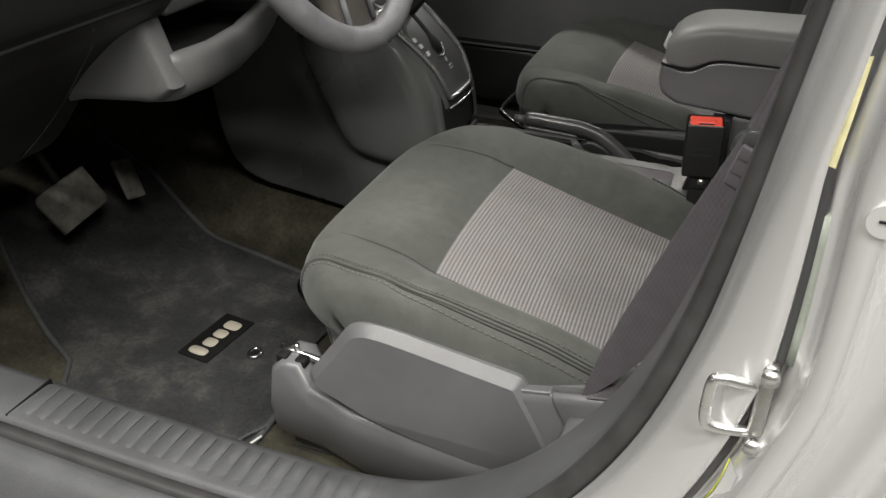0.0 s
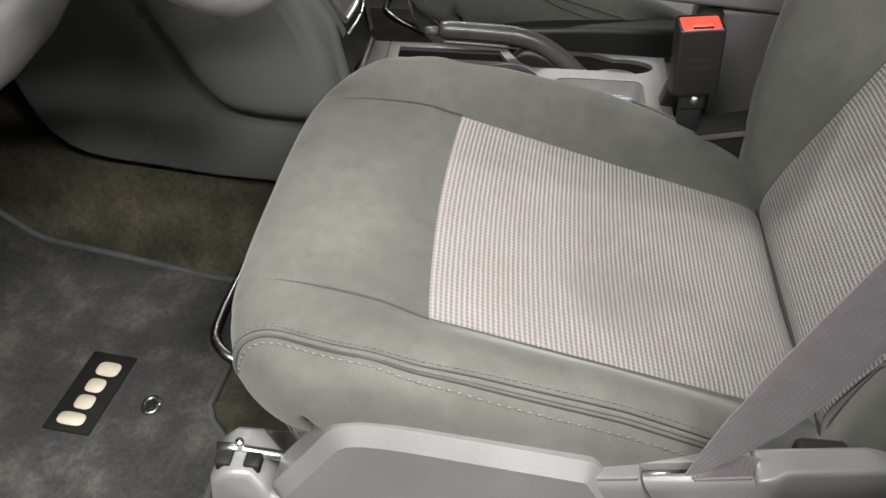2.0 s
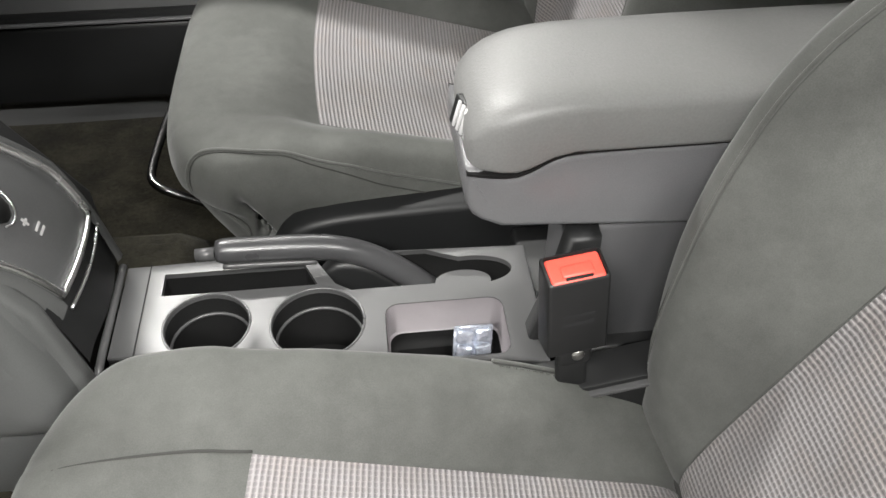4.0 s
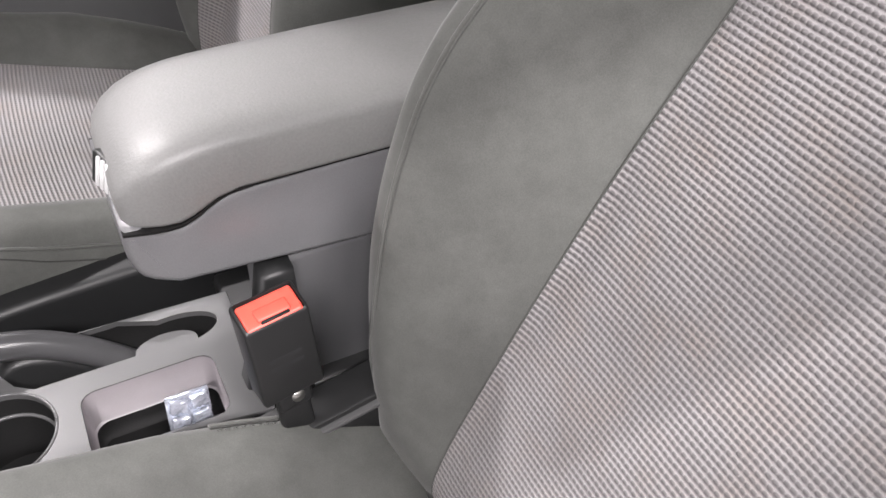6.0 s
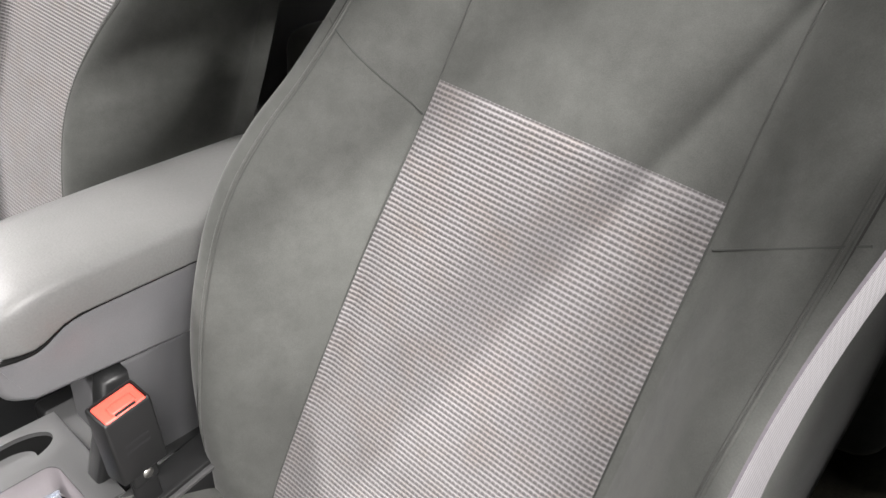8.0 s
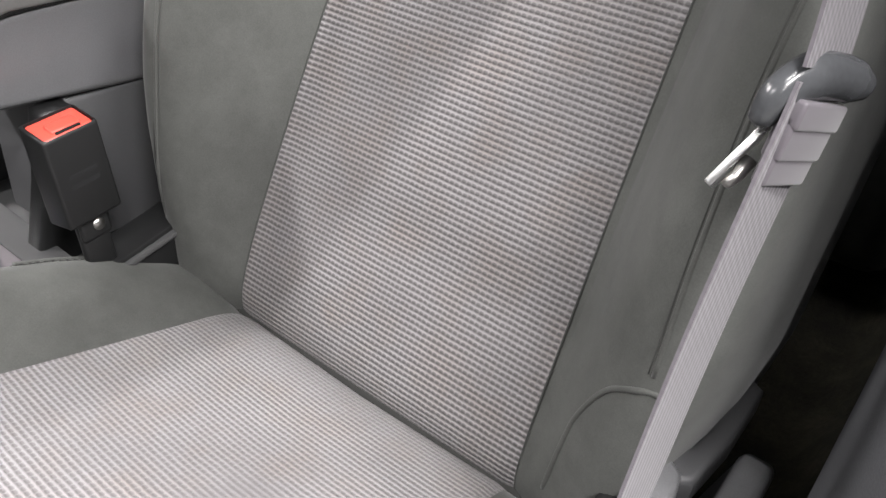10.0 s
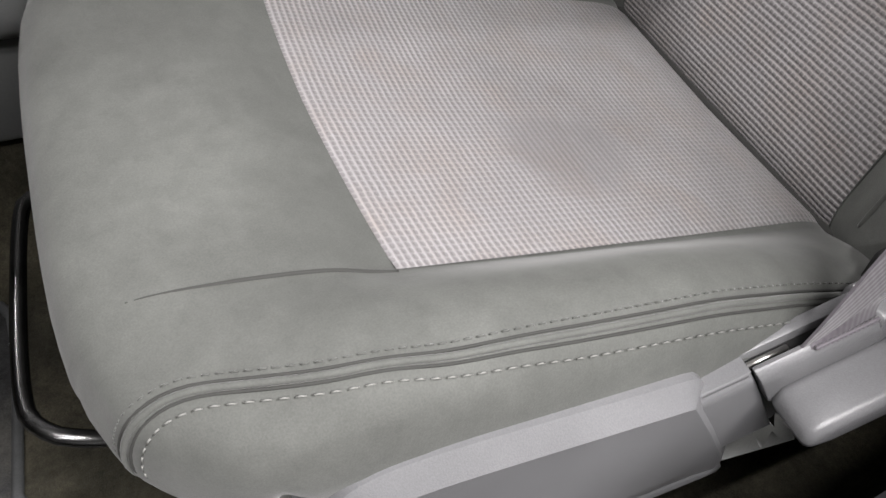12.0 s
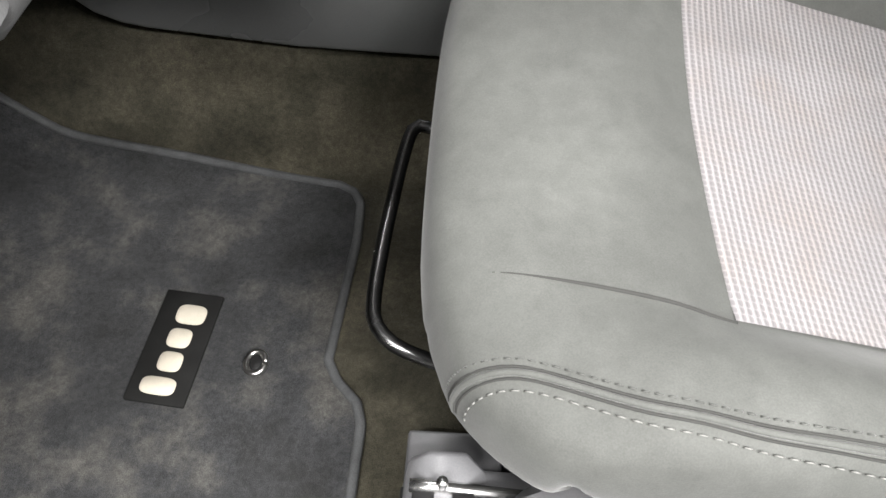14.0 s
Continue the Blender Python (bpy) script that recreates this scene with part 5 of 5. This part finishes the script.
for i, y in ((12.1, 0.2550), (11.2, 0.2600), (10.15, 0.2660)):
    part("print_mark", panel_print(i, y, 0.0045, 0.0036), M_WHITE, selector, "small white printed box", False)
for i, y, a, b in ((8.5, 0.310, 0.0036, 0.0009), (8.5, 0.310, 0.0009, 0.0036), (7.75, 0.315, 0.0050, 0.0010), (7.4, 0.315, 0.0050, 0.0010)):
    part("print_bar", panel_print(i, y, a, b), M_WHITE, selector, "small white printed bar", False)

# ---- dashboard ----
dash = thing("dashboard", "dark grey plastic dashboard and footwell panels", "dashboard")
# side of the centre stack beside the driver's feet
side = spline([(-0.62, 0.46), (-0.60, 0.30), (-0.592, 0.225), (-0.568, 0.165), (-0.527, 0.138), (-0.45, 0.127)], 16).tolist() + [(-0.36, 0.116), (-0.172, 0.107), (-0.172, 0.24), (-0.19, 0.34), (-0.25, 0.44), (-0.40, 0.53), (-0.62, 0.56)]
part("console_flank", plate(side, "y", 0.243, 0.262, 0.006, 3), M_STACK, dash, "smooth dark grey side panel")
bulge = spline([(-0.176, 0.212), (-0.25, 0.214), (-0.305, 0.222), (-0.335, 0.240), (-0.362, 0.29), (-0.39, 0.345), (-0.42, 0.42), (-0.41, 0.50)], 24).tolist() + [(-0.32, 0.485), (-0.255, 0.435), (-0.208, 0.375), (-0.186, 0.310)]
edge = spline([(x - 0.006, z) for x, z in bulge[:25:2] + [(-0.365, 0.497)] + bulge[25:] + [(-0.177, 0.258)] + bulge[:1]], 110)[:-1]
mid = edge.mean(axis=0)
part("stack_bulge", grid_mesh([[(mid[0] + (p[0] - mid[0]) * f, 0.262 - h, mid[1] + (p[1] - mid[1]) * f) for p in edge] for f, h in ((1.02, -0.004), (1.0, 0.006), (0.992, 0.015), (0.975, 0.024), (0.95, 0.031), (0.915, 0.0365), (0.87, 0.040), (0.81, 0.0420), (0.70, 0.0432), (0.45, 0.0440), (0.15, 0.0442))], closed=True, caps=True), M_STACK, dash, "raised smooth dark grey panel")
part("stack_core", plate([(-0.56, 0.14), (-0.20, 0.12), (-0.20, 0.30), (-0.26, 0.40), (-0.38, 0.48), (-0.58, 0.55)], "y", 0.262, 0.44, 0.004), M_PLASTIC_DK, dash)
part("stack_face", plate([(-0.36, 0.47), (-0.33, 0.47), (-0.45, 0.74), (-0.50, 0.74)], "y", 0.235, 0.465, 0.01), M_CONSOLE, dash, "grey plastic centre stack")
for k in range(3):
    z = 0.53 + k * 0.05
    part("stack_slot", turned(box(-0.002, 0.004, 0.25, 0.45, -0.016, 0.016, 0.003), Matrix.Translation((-0.338 - (z - 0.47) * 0.42, 0, z)) @ pose(0, 0, 0, 0, -24, 0)), M_GLOSSBLACK, dash, "dark control strip")
# knee panel, rounded lower edge, left of the column
knee = spline([(-0.30, 0.66), (-0.315, 0.58), (-0.345, 0.535), (-0.40, 0.50), (-0.47, 0.44), (-0.555, 0.345), (-0.61, 0.322), (-0.72, 0.35)], 30)
rows = []
for y in np.linspace(-0.40, -0.11, 14):
    rows.append([(x - 0.03, y, z) for x, z in knee])
# Near black in place of the shade this panel lies in.
part("knee_panel", grid_mesh(rows), M_PLASTIC_DK, dash, "lower panel coloured near black for its shade")
part("panel_joint", tube([(-0.347, y, 0.560) for y in np.linspace(-0.40, -0.16, 10)], 0.002, 6), M_GAPBLACK, dash)
part("hatch_joint", tube(spline([(-0.3640, -0.2337, 0.5465), (-0.4000, -0.2000, 0.5200), (-0.4535, -0.1640, 0.4825), (-0.5130, -0.1430, 0.4265), (-0.5520, -0.1520, 0.3805), (-0.5860, -0.1680, 0.3420)], 40), 0.0011, 6), M_PLASTIC_MID, dash, "pale rim of a hatch")
# surround under the steering column
under = []
for y, dx, dz in ((-0.138, -0.13, 0.012), (-0.130, -0.05, 0.004), (-0.120, -0.015, 0.0), (-0.106, -0.004, -0.002), (-0.05, 0.0, -0.004), (0.01, 0.0, 0.0), (0.07, -0.004, 0.012), (0.12, -0.012, 0.030), (0.17, -0.02, 0.050), (0.21, -0.03, 0.065)):
    prof = spline([(-0.62, 0.45), (-0.50, 0.430), (-0.42, 0.423), (-0.378, 0.428), (-0.363, 0.442), (-0.357, 0.465), (-0.359, 0.482), (-0.364, 0.487), (-0.374, 0.487)], 26)
    under.append([(x + dx, y, z + dz) for x, z in prof])
part("column_surround", grid_mesh(under), M_DASH, dash, "dark grey rounded column surround")
part("surround_cheek", plate([(-0.66, 0.375), (-0.50, 0.418), (-0.39, 0.430), (-0.362, 0.450), (-0.388, 0.525), (-0.415, 0.60), (-0.66, 0.62)], "y", -0.140, -0.100, 0.016, 5), M_DASH, dash, "grey plastic cheek of the surround", 40)
# Black floor and back carry the shade inside the pocket.
part("pocket_floor", box(-0.60, -0.372, -0.118, 0.20, 0.468, 0.474, 0), M_GAPBLACK, dash, "pocket floor, black for the shade inside", False)
part("pocket_back", box(-0.61, -0.60, -0.12, 0.24, 0.46, 0.66, 0), M_GAPBLACK, dash, smooth=False)
part("pocket_bracket", box(-0.49, -0.40, -0.08, 0.02, 0.515, 0.545, 0.006), M_PLASTIC, dash, "grey plastic bracket in the pocket")
part("pocket_clip", tube([(-0.40, -0.03, 0.535), (-0.385, 0.02, 0.54), (-0.39, 0.07, 0.55)], 0.006, 8), M_STEEL, dash)
# Reaches the bulkhead to keep lamp light out of the footwell.
part("dash_pad", box(-1.2, -0.40, -0.40, 1.0, 0.66, 0.74, 0.03, 4), M_DASH, dash, "dark grey dash pad")
part("glove_panel", box(-0.75, -0.50, 0.45, 1.0, 0.28, 0.66, 0.03, 4), M_DASH, dash, "dark grey glove box face")

# ---- steering wheel ----
wheel = thing("steering_wheel", "grey worn leather steering wheel with three spokes", "steering wheel")
WM = Matrix.Translation((-0.236, 0.0, 0.668)) @ pose(0, 0, 0, 0, -22, 0)
R = 0.180


def on_wheel(a, r, out=0.0):
    return WM @ Vector((out, r * math.sin(a), -r * math.cos(a)))


part("rim", tube([on_wheel(a, R) for a in np.linspace(0, 2 * math.pi, 73)], 0.0155, 14, caps=False), M_LEATHER, wheel, "worn grey leather rim")
part("hub", turned(plate([(-0.088, 0.055), (-0.05, 0.078), (0.05, 0.078), (0.088, 0.055), (0.098, -0.010), (0.050, -0.098), (-0.090, -0.098), (-0.105, -0.010)], "x", -0.035, 0.016, 0.014, 3), WM), M_PLASTIC, wheel, "grey plastic hub cover", 40)
for s in (-1, 1):
    part("spoke", turned(plate([(s * 0.08, 0.045), (s * 0.172, 0.020), (s * 0.176, -0.020), (s * 0.09, -0.035)], "x", -0.020, 0.004, 0.006, 2), WM), M_PLASTIC, wheel)
low_spoke = part("lower_spoke", turned(plate([(-0.068, -0.080), (0.014, -0.080), (0.004, -0.170), (-0.060, -0.170)], "x", -0.022, 0.000, 0.006, 2), WM), M_SPOKE, wheel, "taupe plastic lower spoke", 40)
for y0, y1, y2 in ((-0.016, 0.000, 0.001), (-0.040, -0.054, -0.056)):
    part("spoke_strip", tube([WM @ Vector((0.016, y0, -0.090)), WM @ Vector((0.006, y1, -0.114)), WM @ Vector((0.003, y2, -0.160))], [0.0034, 0.0038, 0.0044], 10, 0.6), M_LEATHER, low_spoke, "pale silver spoke strip")
part("column", tube([WM @ Vector((-0.03, 0, 0)), WM @ Vector((-0.30, 0, 0.0))], 0.045, 20), M_PLASTIC_DK, wheel)

# ---- pedals ----
brake = thing("brake_pedal", "worn dusty brake pedal pad", "pedal")
PM = Matrix.Translation((-0.700, -0.005, 0.182)) @ pose(0, 0, 0, 8, -30, 0)
part("pad", turned(plate([(-0.052, -0.033), (0.046, -0.037), (0.054, -0.028), (0.053, 0.031), (-0.047, 0.035), (-0.055, 0.025)], "x", -0.006, 0.006, 0.004), PM), surface("dusty_pedal_rubber", (0.12, 0.113, 0.098), 0.85, grain=150, grain_depth=0.002, mottle=45, vary=0.45, strength=0.6), brake)
# Both pedal arms are near black in place of the footwell's shade.
part("arm", tube([(-0.712, -0.005, 0.19), (-0.78, 0.0, 0.30), (-0.80, 0.0, 0.45)], 0.006, 8), M_GAPBLACK, brake)
throttle = thing("accelerator_pedal", "narrow dusty accelerator pedal", "pedal")
TM = Matrix.Translation((-0.700, 0.117, 0.168)) @ pose(0, 0, 0, -14, -34, 0)
part("pad", turned(box(-0.005, 0.005, -0.019, 0.019, -0.040, 0.030, 0.004, 2), TM), bpy.data.materials["dusty_pedal_rubber"], throttle)
part("arm", tube([(-0.715, 0.11, 0.20), (-0.79, 0.11, 0.33), (-0.80, 0.11, 0.45)], 0.005, 8), M_GAPBLACK, throttle)

# ---- floor mat ----
mat = thing("floor_mat", "worn dark grey carpet mat with a sewn black badge", "floor mat")
REAR = [(-0.225, -0.268), (-0.095, -0.266), (-0.075, -0.272), (-0.055, -0.292), (-0.035, -0.303), (0.10, -0.294), (0.145, -0.296), (0.160, -0.304), (0.168, -0.32)]


def mat_point(u, v):
    yl, yr = np.interp(v, [0, 0.45, 0.53, 0.575, 0.67, 0.774, 1], [-0.225, -0.228, -0.205, -0.162, -0.141, -0.111, -0.035]), np.interp(v, [0, 0.3, 0.55, 0.8, 1], [0.164, 0.186, 0.199, 0.229, 0.229])
    y0 = -0.225 + (0.168 + 0.225) * u
    xr = float(np.interp(y0, [p[0] for p in REAR], [p[1] for p in REAR]))
    y, x = yl + (yr - yl) * u, xr + (-0.86 - xr) * v
    return (x, y, floor_height(x, y) + 0.006 + 0.0012 * noise.noise((x * 9, y * 9, 3)))


us, vs = np.r_[np.linspace(0, 0.30, 16), np.linspace(0.32, 0.55, 26), np.linspace(0.57, 1, 22)], np.linspace(0, 1, 60)
part("mat_cloth", grid_mesh([[mat_point(u, v) for u in us] for v in vs]), M_MAT, mat)
rim = [mat_point(0, v) for v in np.linspace(1, 0, 50)] + [mat_point(u, 0) for u in us[1:]] + [mat_point(1, v) for v in np.linspace(0, 1, 50)[1:]]
rim = [(x, y, z - 0.001) for x, y, z in rim]
part("edge_binding", tube(rim, 0.0048, 8), M_BINDING, mat, "grey stitched edge binding")
LM = Matrix.Translation((-0.442, -0.0325, 0.0072)) @ pose(0, 0, 0, 0, 0, -5.6)
badge = part("badge", turned(box(-0.0275, 0.0275, -0.0565, 0.0565, -0.002, 0.0024, 0.001, 1), LM), M_BLACKCLOTH, mat, "black sewn badge")


def badge_shape(x, y, rx, ry):
    """A flat rounded shape sewn on the badge."""
    turn = np.linspace(0, 2 * math.pi, 32, endpoint=False)
    return plate([(x + rx * math.copysign(abs(math.cos(a)) ** 0.6, math.cos(a)), y + ry * math.copysign(abs(math.sin(a)) ** 0.6, math.sin(a))) for a in turn], "z", 0.001, 0.0036, 0.0006, 1)


for x, y, rx, ry in ((-0.001, -0.0405, 0.0160, 0.0085), (0.0015, -0.0165, 0.0110, 0.0098), (0.0015, 0.0075, 0.0110, 0.0098), (0.0040, 0.0325, 0.0140, 0.0102)):
    part("badge_shape", turned(badge_shape(x, y, rx, ry), LM), M_BEIGE, badge, "beige embroidered shape")
part("eyelet", tube([(-0.366 + 0.0085 * math.cos(a), -0.045 + 0.011 * math.sin(a), 0.0090) for a in np.linspace(0, 2 * math.pi, 25)], 0.0028, 8), M_STEEL, mat, "bright steel eyelet")
part("eyelet_hole", disc(-0.366, -0.045, 0.0035, 0.0088, 0.0085, 20, 0.011), M_GAPBLACK, mat, "dark hole in the eyelet")
part("torn_edge", tube(spline([(-0.287, -0.226, 0.012), (-0.279, -0.203, 0.0125), (-0.266, -0.179, 0.011)], 12), [0.0012 + 0.0022 * (0.5 + 0.5 * math.sin(2.3 * k)) for k in range(13)], 6), M_BINDING, mat, "frayed pale backing at the edge")
part("backing_flap", turned(box(-0.0018, 0.0018, -0.013, 0.013, -0.0010, 0.0010, 0.0006, 1), Matrix.Translation((-0.264, -0.209, 0.013)) @ pose(0, 0, 0, 8, -10, -28)), M_WHITE, mat, "torn white backing")

footrest = thing("footrest", "dark carpeted footrest beside the sill", "footrest")
part("rest", turned(box(-0.16, 0.16, -0.05, 0.05, -0.03, 0.03, 0.012, 3), Matrix.Translation((-0.80, -0.26, 0.13)) @ pose(0, 0, 0, -12, -28, 12)), M_CARPET, footrest)
